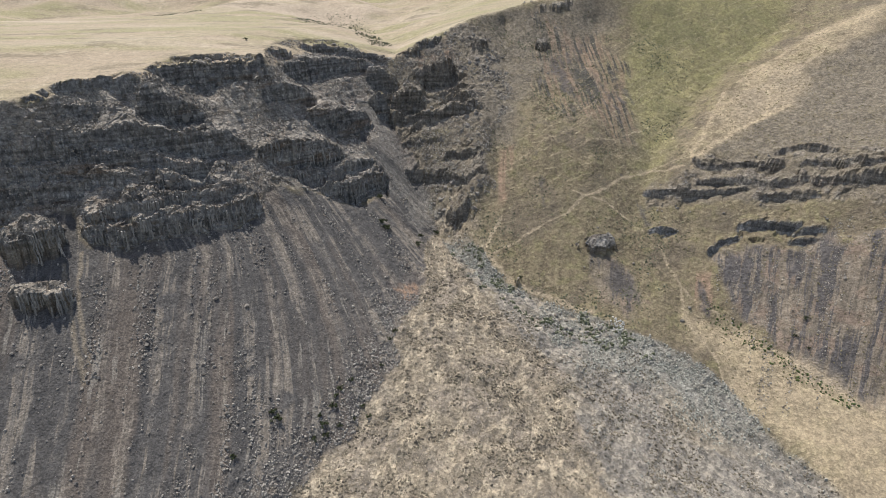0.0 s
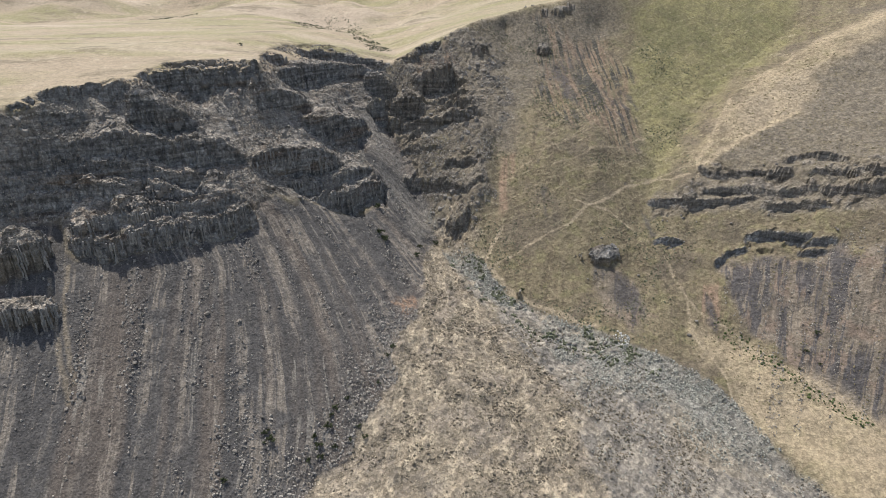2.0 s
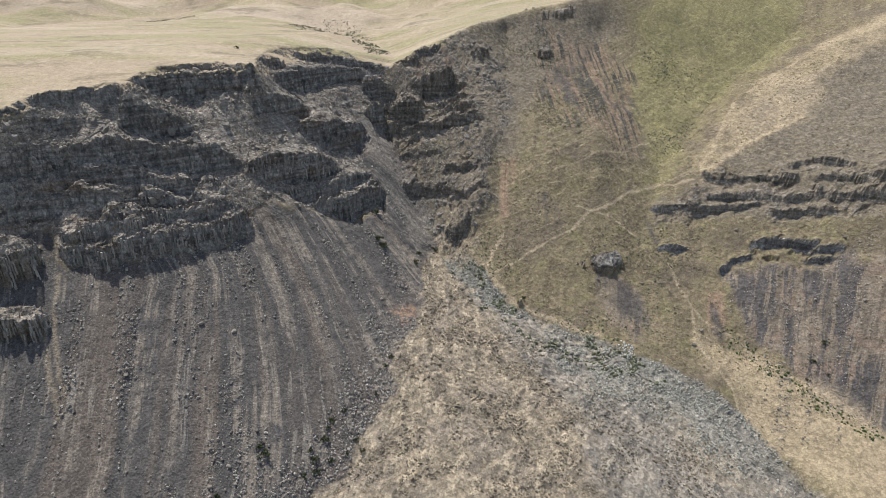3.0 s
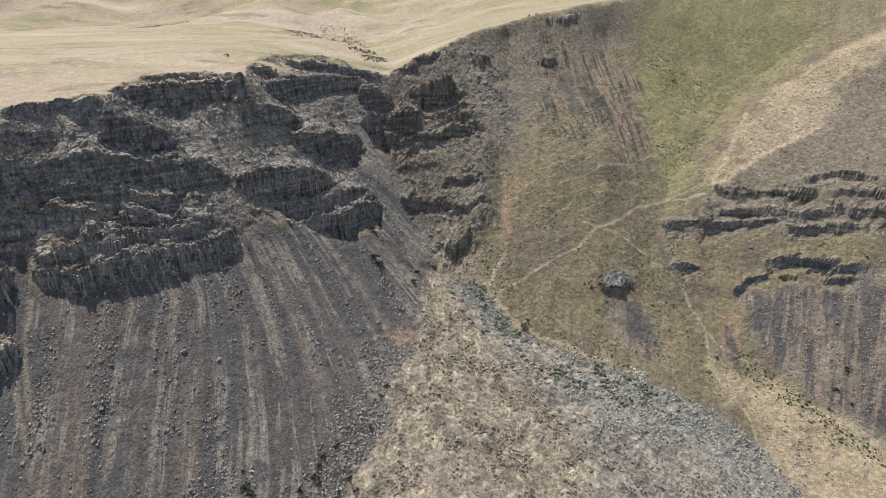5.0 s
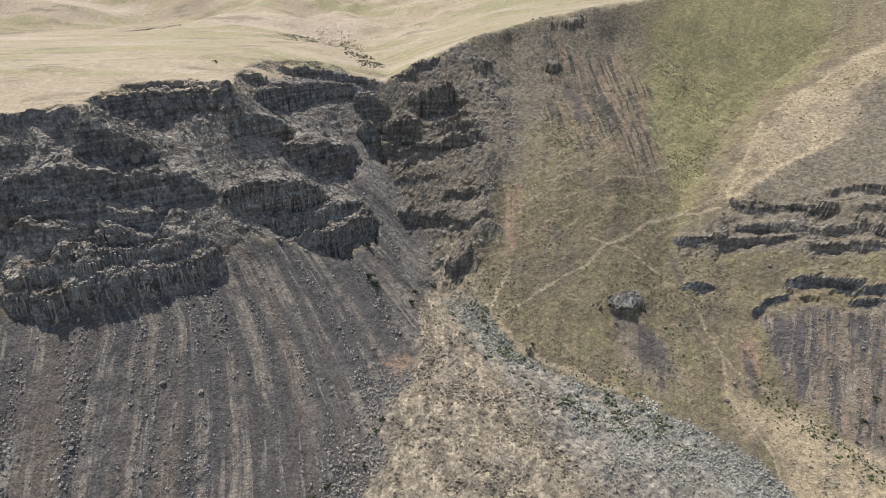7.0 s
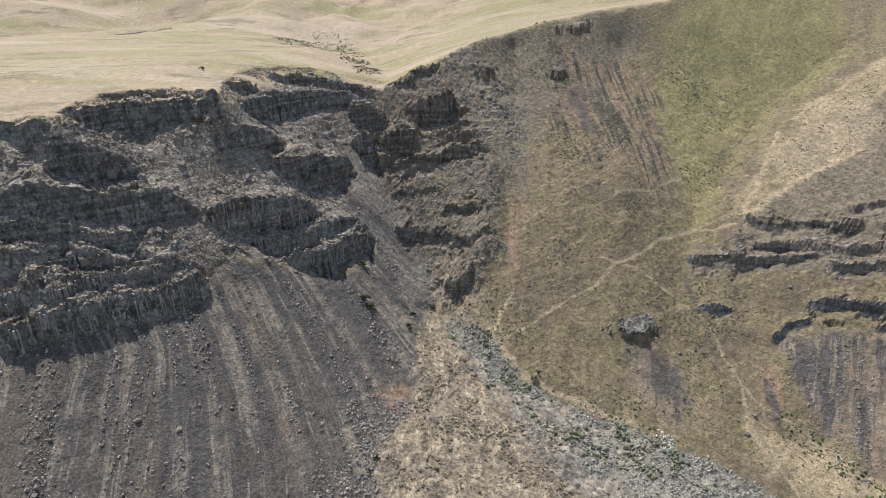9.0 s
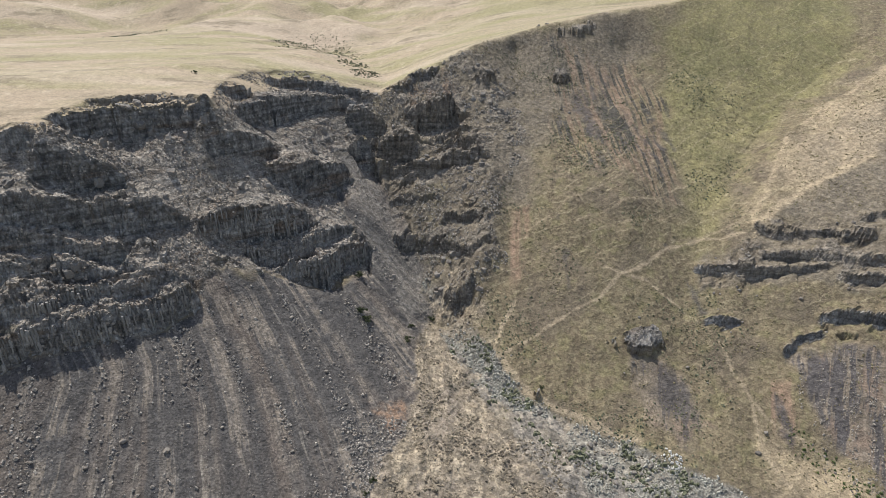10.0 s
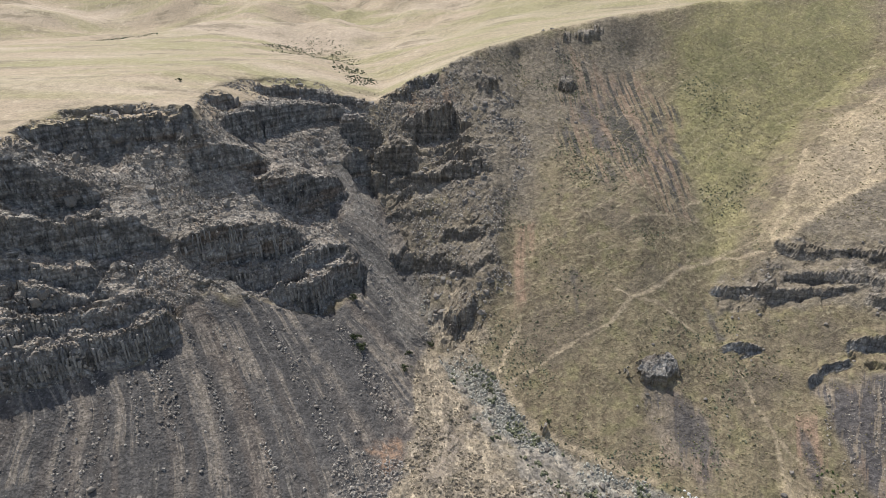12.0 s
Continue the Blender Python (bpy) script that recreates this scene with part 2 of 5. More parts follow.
STEPS_WALL = [
    ("", False, [(-131, 203.5, 1.4), (-125.5, 206, 2.9), (-120, 209.5, 1.9)]),
    ("", False, [(-106, 215.5, 7.2), (-99.5, 218.5, 10.0), (-93.5, 222, 8.4), (-88.5, 222, 5.0)]),
    ("", False, [(-72, 243, 6.9), (-63.5, 249.5, 7.1), (-58, 255, 7.3), (-54, 257, 4.2)]),
    ("", False, [(-55, 249, 4.5), (-49.5, 252.5, 8.6), (-43.5, 259, 10.0), (-37, 265, 8.5), (-33, 268, 5.5)]),
    ("", True, [(-178, 174, 5.0), (-155, 187, 5.0), (-140.5, 194, 4.8), (-133.5, 196.5, 6.1), (-126, 199, 6.6), (-118.5, 201.5, 6.0), (-110.5, 204, 8.7), (-102.5, 208, 8.5), (-95, 212, 9.7), (-87, 216, 8.5), (-80.5, 221, 7.9), (-75, 222.5, 4.2)]),
    ("", True, [(-178, 169, 5.0), (-155, 183, 5.0), (-140.5, 190.5, 4.8), (-135, 192.5, 5.3), (-128.5, 194.5, 5.1), (-121, 197, 5.4), (-113, 199.5, 5.3), (-101.5, 202.5, 4.8), (-87, 207.5, 7.0)]),
    ("", False, [(-178, 163, 5.0), (-155, 179, 5.0), (-140.5, 187.5, 5.4), (-125.5, 192.5, 5.2), (-108.5, 195, 5.5), (-92.5, 200.5, 5.9), (-83, 206, 3.3)]),
]
STEPS_FOOT = [
    ("row", True, [(-120, 186.5, 3.4), (-113.5, 186.5, 3.8), (-108.5, 187.5, 4.9), (-102, 189.5, 5.0), (-96.5, 192.5, 5.1), (-91, 195, 5.0), (-85, 199, 4.8), (-79, 203, 4.5), (-74.5, 207, 3.8), (-70, 210, 2.1)]),
    ("row", "foot", [(-118.5, 181.5, 4.2), (-112, 181, 5.5), (-105, 182, 7.0), (-97, 185, 8.2), (-90.5, 187.5, 8.6), (-85, 191.5, 7.6), (-78, 197, 7.2), (-73, 200.5, 8.5), (-68.5, 204.5, 7.4)]),
    ("bluff", True, [(-70, 222, 3.4), (-67, 224, 7.5), (-60.5, 228.5, 10.4), (-53.5, 233.5, 11.4), (-48.5, 237.5, 9.8), (-43.5, 242, 5.6), (-40.5, 243, 2.4)]),
    ("bench", True, [(-56.5, 224, 5.4), (-49, 230, 6.2), (-41.5, 237.5, 5.6), (-33.5, 245.5, 4.6), (-30, 248, 2.6)]),
    ("bench", True, [(-50.5, 224, 1.6), (-44, 226, 6.5), (-38, 228.5, 9.7), (-34.5, 234.5, 7.9), (-30.5, 240.5, 7.3), (-26, 246, 7.5), (-25, 246.5, 3.5)]),
]
STEPS_GULLY = [
    ("", False, [(-19.5, 309, 1.6), (-12, 311, 2.8), (-5, 316, 3.4), (-1.5, 317.5, 1.6)]),
    ("face", False, [(-13, 298.5, 3.1), (-9, 298, 7.5), (-3.5, 298, 10.5), (2, 298, 12.0), (4.5, 303, 8.9)]),
    ("block", False, [(-23, 284, 4.1), (-21, 286, 7.0), (-16.5, 286.5, 10.4), (-11, 286.5, 9.4), (-8.5, 286, 4.0)]),
    ("", False, [(-1, 287, 1.8), (4.5, 289, 3.3), (8, 288.5, 5.7), (12.5, 285, 3.1)]),
    ("", False, [(-24, 279, 5.2), (-13.5, 280, 4.6), (-3.5, 280.5, 4.3), (4.5, 281, 4.3), (12, 280, 4.3), (18, 279, 2.0)]),
    ("", False, [(-17.5, 269.5, 2.2), (-9.5, 269.5, 2.6), (-3.5, 270.5, 2.0)]),
    ("", False, [(0.5, 264, 2.2), (8, 261.5, 2.8), (15, 259, 1.4)]),
    ("", False, [(-15.5, 258, 4.4), (-8, 259.5, 4.4), (1.5, 254, 2.8), (11, 246.5, 2.8), (18.5, 248.5, 1.7)]),
    ("", False, [(3, 239.5, 4.1), (7.5, 236.5, 6.5), (10.5, 237.5, 5.4)]),
]
STEPS_SPUR = [
    ("", False, [(108.5, 254, 2.0), (115.5, 250, 3.6), (123.5, 247.5, 3.8), (131.5, 245, 4.5), (139.5, 240, 4.4)]),
    ("", False, [(107.5, 243.5, 1.9), (115.5, 242.5, 3.6), (121.5, 240.5, 4.0), (129, 238, 2.4), (133.5, 236, 1.3)]),
    ("", False, [(86, 242.5, 3.2), (97, 240, 4.1), (107.5, 238.5, 3.6), (118.5, 237.5, 2.8), (125, 236.5, 1.6)]),
    ("", False, [(130, 231.5, 2.1), (137, 230, 3.6), (145.5, 226, 3.6), (148.5, 225, 2.0)]),
    ("", False, [(136, 235, 3.7), (144, 232.5, 4.7), (147.5, 231, 2.2)]),
    ("", False, [(148.5, 229.5, 4.5), (155.5, 226.5, 5.7), (165, 222.5, 6.4), (172, 219, 6.2), (200, 205, 5.0)]),
    ("", False, [(141, 248.5, 2.3), (151, 246.5, 2.7), (156, 243.5, 3.4), (160, 239, 2.2)]),
    ("", False, [(147.5, 237.5, 2.5), (157.5, 232.5, 3.1), (166.5, 227.5, 3.0), (174, 224, 2.9), (200, 212, 3.0)]),
    ("ledge", False, [(119, 223, 2.8), (123, 222, 6.5), (130, 220, 5.4), (135.5, 218, 4.5), (139.5, 217.5, 1.6)]),
    ("lower ledge", False, [(137.5, 216, 1.8), (140, 215, 3.0), (146.5, 213, 2.4)]),
    ("lower ledge", False, [(135, 213.5, 1.8), (139, 212, 3.0), (143, 211, 1.8)]),
    ("slant", False, [(105.5, 215, 2.8), (111, 217.5, 3.2), (117, 218.5, 2.1)]),
    ("outcrop", False, [(84.5, 225.5, 2.4), (89, 225.5, 4.2), (94, 225.5, 2.4)]),
]
STEPS = STEPS_RIM + STEPS_WALL + STEPS_FOOT + STEPS_GULLY + STEPS_SPUR
STEP_THINGS = {
    "row": ("basalt_outcrop", "columnar basalt outcrop in two tiers along the head of the scree"),
    "bluff": ("basalt_outcrop", "rounded dark basalt bluff below the cliff"),
    "bench": ("basalt_outcrop", "dark columnar basalt bench jutting over the scree"),
    "face": ("rock_outcrop", "dark shaded rock face on the gully buttress"),
    "block": ("rock_outcrop", "dark basalt block standing in the gully"),
    "ledge": ("rock_ledge", "dark overhanging rock ledge above streaked scree"),
    "lower ledge": ("rock_ledge", "dark rounded double rock ledge above streaked scree"),
    "slant": ("rock_ledge", "slanting broken rock ledge beside streaked scree"),
    "outcrop": ("rock_outcrop", "small dark rock outcrop above a bare chute"),
}


def stepped(x, y, jag_x, jag_y, rough, chip):
    """What the rock steps add to the even slope, where their faces are, and to which thing they belong."""
    add, face, owner = np.zeros(x.shape), np.zeros(x.shape), np.zeros(x.shape, np.int32)
    names = list(STEP_THINGS)
    for thing, columns, line in STEPS:
        p = np.array(line, float)
        first, last = p[0, :2] - p[1, :2], p[-1, :2] - p[-2, :2]
        p = np.vstack([np.r_[p[0, :2] + first / np.linalg.norm(first) * 2.0, 0.0], p, np.r_[p[-1, :2] + last / np.linalg.norm(last) * 2.0, 0.0]])
        margin = 1.5 * p[:, 2].max() + 8
        box = (x > p[:, 0].min() - margin) & (x < p[:, 0].max() + margin) & (y > p[:, 1].min() - margin) & (y < p[:, 1].max() + margin)
        if not box.any():
            continue
        calm = 0.6 if p[0, 0] > 80 else 1.7 if p[0, 0] > -28 else 1.0
        px, py = (x + jag_x * calm)[box], (y + jag_y * calm)[box]
        best, side, tall = np.full(px.shape, 1e9), np.ones(px.shape), np.zeros(px.shape)
        for (ax, ay, ah), (bx, by, bh) in zip(p, p[1:]):
            size = math.hypot(bx - ax, by - ay)
            t = np.clip(((px - ax) * (bx - ax) + (py - ay) * (by - ay)) / (size * size), 0, 1)
            d = np.hypot(px - ax - t * (bx - ax), py - ay - t * (by - ay))
            closer = d < best
            best = np.where(closer, d, best)
            side = np.where(closer, np.sign((bx - ax) * (py - ay) - (by - ay) * (px - ax)), side)
            tall = np.where(closer, ah + (bh - ah) * t, tall)
        d = best * np.where(side == 0, 1, side)
        tall = tall * (1.0 + 0.15 * rough[box]) * np.where(px > 80, 0.85 + 0.35 * (2 * chip[box] - 1), 1.0)
        half = 0.08 * tall + 0.25
        up, down = 0.6 * tall + 1.5, 0.85 * tall + 1.5
        fade = np.where(d > half, 1 - (d - half) / up, np.where(d < -half, 1 + (d + half) / down, 1.0))
        if columns == "foot":
            add[box] += tall * np.clip(0.5 + 0.5 * d / half, 0, 1) * np.clip(1 - (d - half) / (2 * up), 0, 1)
        else:
            add[box] += tall * 0.5 * np.clip(d / half, -1, 1) * np.clip(fade, 0, 1)
        face[box] = np.maximum(face[box], smooth(half + 0.5, half, np.abs(d + 0.2)) * smooth(0.6, 1.6, tall))
        if thing:
            mine = (d > -half - 0.8) & (d < half + 2.5) & (tall > 1.2)
            owner[box] = np.where(mine, names.index(thing) + 1, owner[box])
    return add, face, owner


# outcrops: two ends of the core, reach, height of the crown, fall of the crown to its edge
KNOBS = [
    ("basalt_outcrop", -131.5, 176, -130, 177, 7.0, 44.8, 0.95, "columnar basalt knob with a pale rubble cap on the scree"),
    ("basalt_outcrop", -127.5, 160.5, -118.5, 161.5, 3.6, 27.5, 0.3, "low dark basalt ledge with a grassy rubble top on the scree"),
    ("basalt_outcrop", -104, 194, -101.5, 195, 5.6, 48.0, 0.85, "pale rubble capped basalt knob at the head of the scree"),
    ("basalt_outcrop", -115.5, 189, -114, 189.5, 4.6, 44.5, 0.85, "small pale capped basalt knob beside the scree"),
    ("basalt_outcrop", -82, 213.5, -80.5, 214, 4.2, 50.0, 0.9, "small pale pointed basalt knob under the cliff"),
    ("rock_outcrop", 60.5, 218, 65.5, 219, 3.2, 19.6, 1.1, "weathered brown rock knob standing on the grassy slope"),
    ("rock_outcrop", 52, 217, 52.5, 217.6, 1.2, 15.4, 0.4, "small brown rock stack standing on the grassy slope"),
    ("rock_outcrop", 48.5, 321, 50.5, 321.5, 2.6, 80.4, 0.4, "dark boulder-like outcrop high on the slope"),
    ("rock_ledge", 52, 343, 68, 348, 1.4, 97.2, 0.0, "dark rock crest below the ridge line"),
    ("rock_ledge", 15, 315, 21, 318, 1.4, 79.8, 0.0, "slanting dark rock ledge near the ridge"),
    ("rock_outcrop", 28.5, 204.5, 29, 205, 0.8, 7.6, 0.2, "small dark rock stack above the stream bank"),
]


# draws in the far country: depth, half width, way
DRAWS = [
    (4.0, 22.0, [(-28, 317), (-36, 361), (-37, 405), (-13, 435), (23, 521), (56, 626), (110, 800)]),
    (6.0, 30.0, [(-38, 376), (-60, 446), (-103, 563), (-158, 719), (-220, 900)]),
    (9.0, 20.0, [(-25, 426), (-34, 500), (-70, 600), (-130, 750)]),
    (4.0, 22.0, [(-41, 396), (-102, 484), (-175, 537), (-242, 550), (-315, 535)]),
    (10.0, 24.0, [(40, 540), (10, 640), (0, 800), (40, 1000)]),
    (8.0, 20.0, [(-110, 590), (-190, 640), (-330, 660)]),
]


def ground(x, y):
    """The height of the ground, and what it is made of, at places in the plan."""
    big = fbm(x, y, 26, 4, 11)
    mid = fbm(x, y, 7, 3, 21)
    fine = fbm(x, y, 1.9, 3, 31)
    talus = zone(x, y, TALUS_ZONE, 1.2, 3.0, 9, 51)
    talus = np.maximum(talus, zone(x, y, CHUTE_ZONE, 1.2, 2.0, 7, 52))
    rock = zone(x, y, CLIFF_ZONE, 1.5, 2.5, 9, 61) * (1 - talus)
    buttress = zone(x, y, BUTTRESS_ZONE, 3.0, 6.0, 9, 66)
    plateau = zone(x, y, PLATEAU_ZONE, 1.5, 2.0, 9, 71) * (1 - rock)
    fan = zone(x, y, FAN_ZONE, 4.0, 9.0, 18, 81)
    gravel = zone(x, y, GRAVEL_ZONE, 1.2, 1.5, 8, 91) * smooth(0.0, 1.0, zone(x, y, GRAVEL_ZONE, 7.0, 12.0, 16, 92) + smooth(8, 3, near(x, y, BANK + RIGHT_FOOT[4:0:-1])[0])) * (1 - talus)
    even = sample(film, film_step, x, y)
    z = even
    # jointed rock: every column and block stands forward or back by its own amount, and each flow has joints of its own
    tier = np.searchsorted(np.array([43.0, 58.0, 71.0]), even + 2.5 * big)
    a1, b1, e1 = cells(x + 31.7 * tier, y + 17.3 * tier, 1.4, 3)
    a2, b2, e2 = cells(x + 2 * mid + 53.0 * tier, y + 2 * mid, 4.2, 4)
    a3, b3, e3 = cells(x + 5 * big + 23.0 * tier, y - 5 * big, 12, 6)
    push = (a1 - 0.5) * 0.9 + (a2 - 0.5) * 1.4 + (a3 - 0.5) * 2.0
    side = (b1 - 0.5) * 0.9 + (b2 - 0.5) * 1.4 + (b3 - 0.5) * 2.0
    add, faces, step_of = stepped(x, y, side, push, 2 * a3 - 1, a2)
    craggy = smooth(-0.1, 0.45, fbm(x, y, 14, 3, 46))
    zr = even + 0.9 * big + 0.5 * mid + 0.12 * fine + 0.3 * (a2 - 0.5)
    ledge = zr + 1.4 * mid + 1.6 * (a2 - 0.5) + 0.6 * (a1 - 0.5)
    zr = zr + 0.7 * craggy * smooth(50, 58, even) * (terraced(ledge, 3.4) - ledge)
    zr = np.minimum(zr, even + 5.0)
    lip = smooth(75.6, 77.2, even + 0.5 * fine + 1.2 * big)
    chute = smooth(0.0, 0.35, fbm(x + 0.35 * y, 0.25 * y, 17, 3, 45) - 0.1)
    dust = np.clip(1 - faces, 0, 1) * (0.8 + 0.2 * chute)
    zb = terraced(sample(film, film_step, x + side * 0.7, y + push * 0.7) + 1.2 * big, 5.0) + 0.8 * fine + 0.8 * mid
    z = z + rock * (zr - z)
    blocky = np.maximum(zone(x, y, BLOCK_ZONE, 2.5, 4.0, 8, 68), 0.85 * smooth(0.02, 0.3, fbm(x, y, 9, 3, 67)))
    blocky = blocky * smooth(-0.75, -0.25, fbm(x, y, 5, 2, 69))
    z = z + buttress * (1 - rock) * (1 - talus) * (0.38 * blocky * (zb - z) + (1 - blocky) * (0.5 * mid + 0.5 * fine))
    # thin lava flows that crop out across the spur
    bands = zone(x, y, BANDS_ZONE, 1.5, 3.0, 8, 96) * smooth(-0.3, 0.1, fbm(x, y, 9, 3, 97) + 0.05)
    z = z + bands * (0.5 * (a1 - 0.5) + 0.9 * (a2 - 0.5) + 0.4 * fine)
    z = z + add
    # scree: low ribs and grooves down the slope
    u = sample(fall, fall_step, x, y)
    ribs = value_noise(u * 0.3 + 0.3 * mid, y * 0.02, 8) * 0.4 + value_noise(u * 1.1 + 0.4 * mid, y * 0.05, 9) * 0.1
    z = z + talus * (ribs + 0.16 * fine)
    # the open hillside, the fan and the plateau
    soft = (1 - rock) * (1 - talus) * (1 - buttress)
    z = z + soft * (0.45 * mid + 0.16 * fine) * (1 - 0.7 * plateau) + soft * (1 - plateau) * 0.8 * big
    z = z + fan * (0.30 * fbm(x, y, 3.2, 4, 35) + 0.22 * fine) + gravel * 0.3 * fbm(x, y, 1.6, 2, 38)
    # rolling country behind
    far = smooth(340, 480, y) * plateau
    hills = 0.55 - 1.3 * np.abs(fbm(x * 0.7 + 300, y, 150, 4, 15, 0.42))
    z = z + far * (36 * hills * smooth(400, 640, y) + 5.0 * hills + 1.2 * fbm(x * 0.4, y, 45, 3, 16) + 9.0 * smooth(430, 540, y) * (0.3 - np.abs(fbm(x + 0.4 * y, y, 75, 4, 18))) + np.clip(y - 600, 0, 4000) * 0.014 + 11 * np.exp(-((x - 95) / 85) ** 2 - ((y - 510) / 55) ** 2) + 6 * np.exp(-((x + 230) / 120) ** 2 - ((y - 620) / 40) ** 2))
    # dry draws cut into the far country
    for deep, broad, line in DRAWS:
        box = (y > 300) & (y < 1300) & (x > -700) & (x < 700)
        d, run = near(x[box] + 12 * big[box], y[box], line)
        z[box] -= deep * np.exp(-(d / broad) ** 2) * smooth(0.0, 0.12, run) * plateau[box]
    # outcrops
    which, capped, plain = np.zeros(x.shape, np.int32), np.zeros(x.shape), np.zeros(x.shape, bool)
    bx, by = x + (b1 - 0.5) * 1.4 + 0.8 * mid + (b2 - 0.5) * 1.2, y + (a1 - 0.5) * 1.4 + 0.8 * mid + (a2 - 0.5) * 1.2
    for k, (name, ax, ay, cx, cy, reach, crown, drop, _) in enumerate(KNOBS):
        box = (x > min(ax, cx) - 2 * reach - 3) & (x < max(ax, cx) + 2 * reach + 3) & (y > min(ay, cy) - 2 * reach - 3) & (y < max(ay, cy) + 2 * reach + 3)
        if not box.any():
            continue
        px, py = bx[box], by[box]
        size = max((cx - ax) ** 2 + (cy - ay) ** 2, 0.01)
        t = np.clip(((px - ax) * (cx - ax) + (py - ay) * (cy - ay)) / size, 0, 1)
        d = np.hypot(px - ax - t * (cx - ax), py - ay - t * (cy - ay))
        grow = 1 + 0.3 * value_noise(px / reach + 3.1 * k, py / reach, 77)
        top = crown + 0.22 * reach * drop * value_noise(px / 5.5 + 9.0, py / 5.5, 79) - drop * d + 0.10 * reach * value_noise(px / 3 + k, py / 3, 78) * 2 + 0.35 * fine[box] + (a1[box] - 0.5) * 0.7
        if name.startswith("rock"):
            top = np.minimum(top, even[box] + min(1.7, 0.3 + 0.6 * reach) + 2.4 * (a2[box] - 0.5) + 1.2 * (a1[box] - 0.5) + 0.5 * mid[box])
        capped[box] = np.where((d < reach * grow * 0.88), 1.0, capped[box])
        plain[box] |= (d < reach * grow) & name.startswith("rock")
        inside_k = (d < reach * grow) & (top > z[box] + 0.2)
        zz, ww = z[box], which[box]
        zz[inside_k], ww[inside_k] = top[inside_k], k + 1
        z[box], which[box] = zz, ww
    made = dict(talus=talus, rock=np.maximum(rock, 0.9 * buttress * (1 - talus) * blocky * smooth(-0.6, 0.0, mid + 0.6 * fine)), plateau=plateau, fan=fan, gravel=gravel, u=u)
    wash = gravel * smooth(1.6, 0.5, near(x + 2 * mid + 3 * big, y + 2 * mid, GULLY)[0] / (4.5 + 11.0 * smooth(203, 160, y) + 3.0 * mid)) * smooth(130, 172, y + 6 * mid) * (0.62 + 0.38 * smooth(-0.5, 0.1, fbm(x + y, y - x, 8, 3, 93)))
    made["wash"] = wash
    made["plateau"] = np.maximum(plateau, rock * lip)
    made["rock"] = made["rock"] * (1 - np.where(rock > 0.3, lip, 0))
    made["dust"] = np.where(rock > 0.5, dust, (0.35 + 0.45 * smooth(-0.5, 0.3, mid + 0.5 * fine)) * (1 - faces))
    made["rock"] = np.maximum(made["rock"], faces)
    made["rock"] = np.maximum(made["rock"], bands * smooth(0.0, 0.5, mid + 0.5 * fine))
    for key in ("talus", "plateau", "fan", "gravel"):
        made[key] = made[key] * (1 - faces)
    made["rock"] = np.where(which > 0, 1.0, made["rock"])
    made["dust"] = np.where(which > 0, np.where(plain, 0.15 + 0.15 * capped, 0.95 * capped), made["dust"])
    for key in ("talus", "fan", "gravel", "wash"):
        made[key] = np.where(which > 0, 0.0, made[key])
    # what each place belongs to: 0 open ground, 1 cliff, 2 buttress, 3 scree, 4 stream bed, 5 fan, 6 hillside, then the outcrops
    part_of = np.where(plateau > 0.5, 0, 6)
    part_of = np.where((fan > 0.5) & (plateau < 0.5), 5, part_of)
    part_of = np.where(gravel > 0.5, 4, part_of)
    part_of = np.where(talus > 0.5, 3, part_of)
    part_of = np.where((buttress > 0.5) & (rock < 0.5) & (talus < 0.5) & (plateau < 0.5), 2, part_of)
    part_of = np.where(rock > 0.5, 1, part_of)
    part_of = np.where((bands > 0.5) & (part_of == 6), 7, part_of)
    part_of = np.where((x < -300) | (x > 330) | (y < 60), 0, part_of)
    part_of = np.where((step_of > 0) & (plateau < 0.5), step_of + 7 + len(KNOBS), part_of)
    return z, made, np.where(which > 0, which + 7, part_of)


CHUTE_ZONE = [(-38, 275), (-27, 281), (-16, 268), (-6, 251), (-11, 237), (-28, 247), (-38, 259)]
BLOCK_ZONE = [(-24, 300), (-10, 311), (6, 309), (12, 294), (21, 281), (6, 275), (-14, 275), (-24, 286)]
BANDS_ZONE = [(86, 246, 0), (104, 251, 0), (112, 256, 0), (142, 247, 0), (175, 234, 0), (210, 222, 0), (210, 196, 0), (165, 214, 0), (140, 227, 0), (118, 233, 0), (86, 236, 0)]


def terraced(z, rise):
    f = z / rise - np.floor(z / rise)
    return (np.floor(z / rise) + 0.35 * f / 0.7 * (f < 0.7) + (f >= 0.7) * (0.35 + 0.65 * (f - 0.7) / 0.3)) * rise


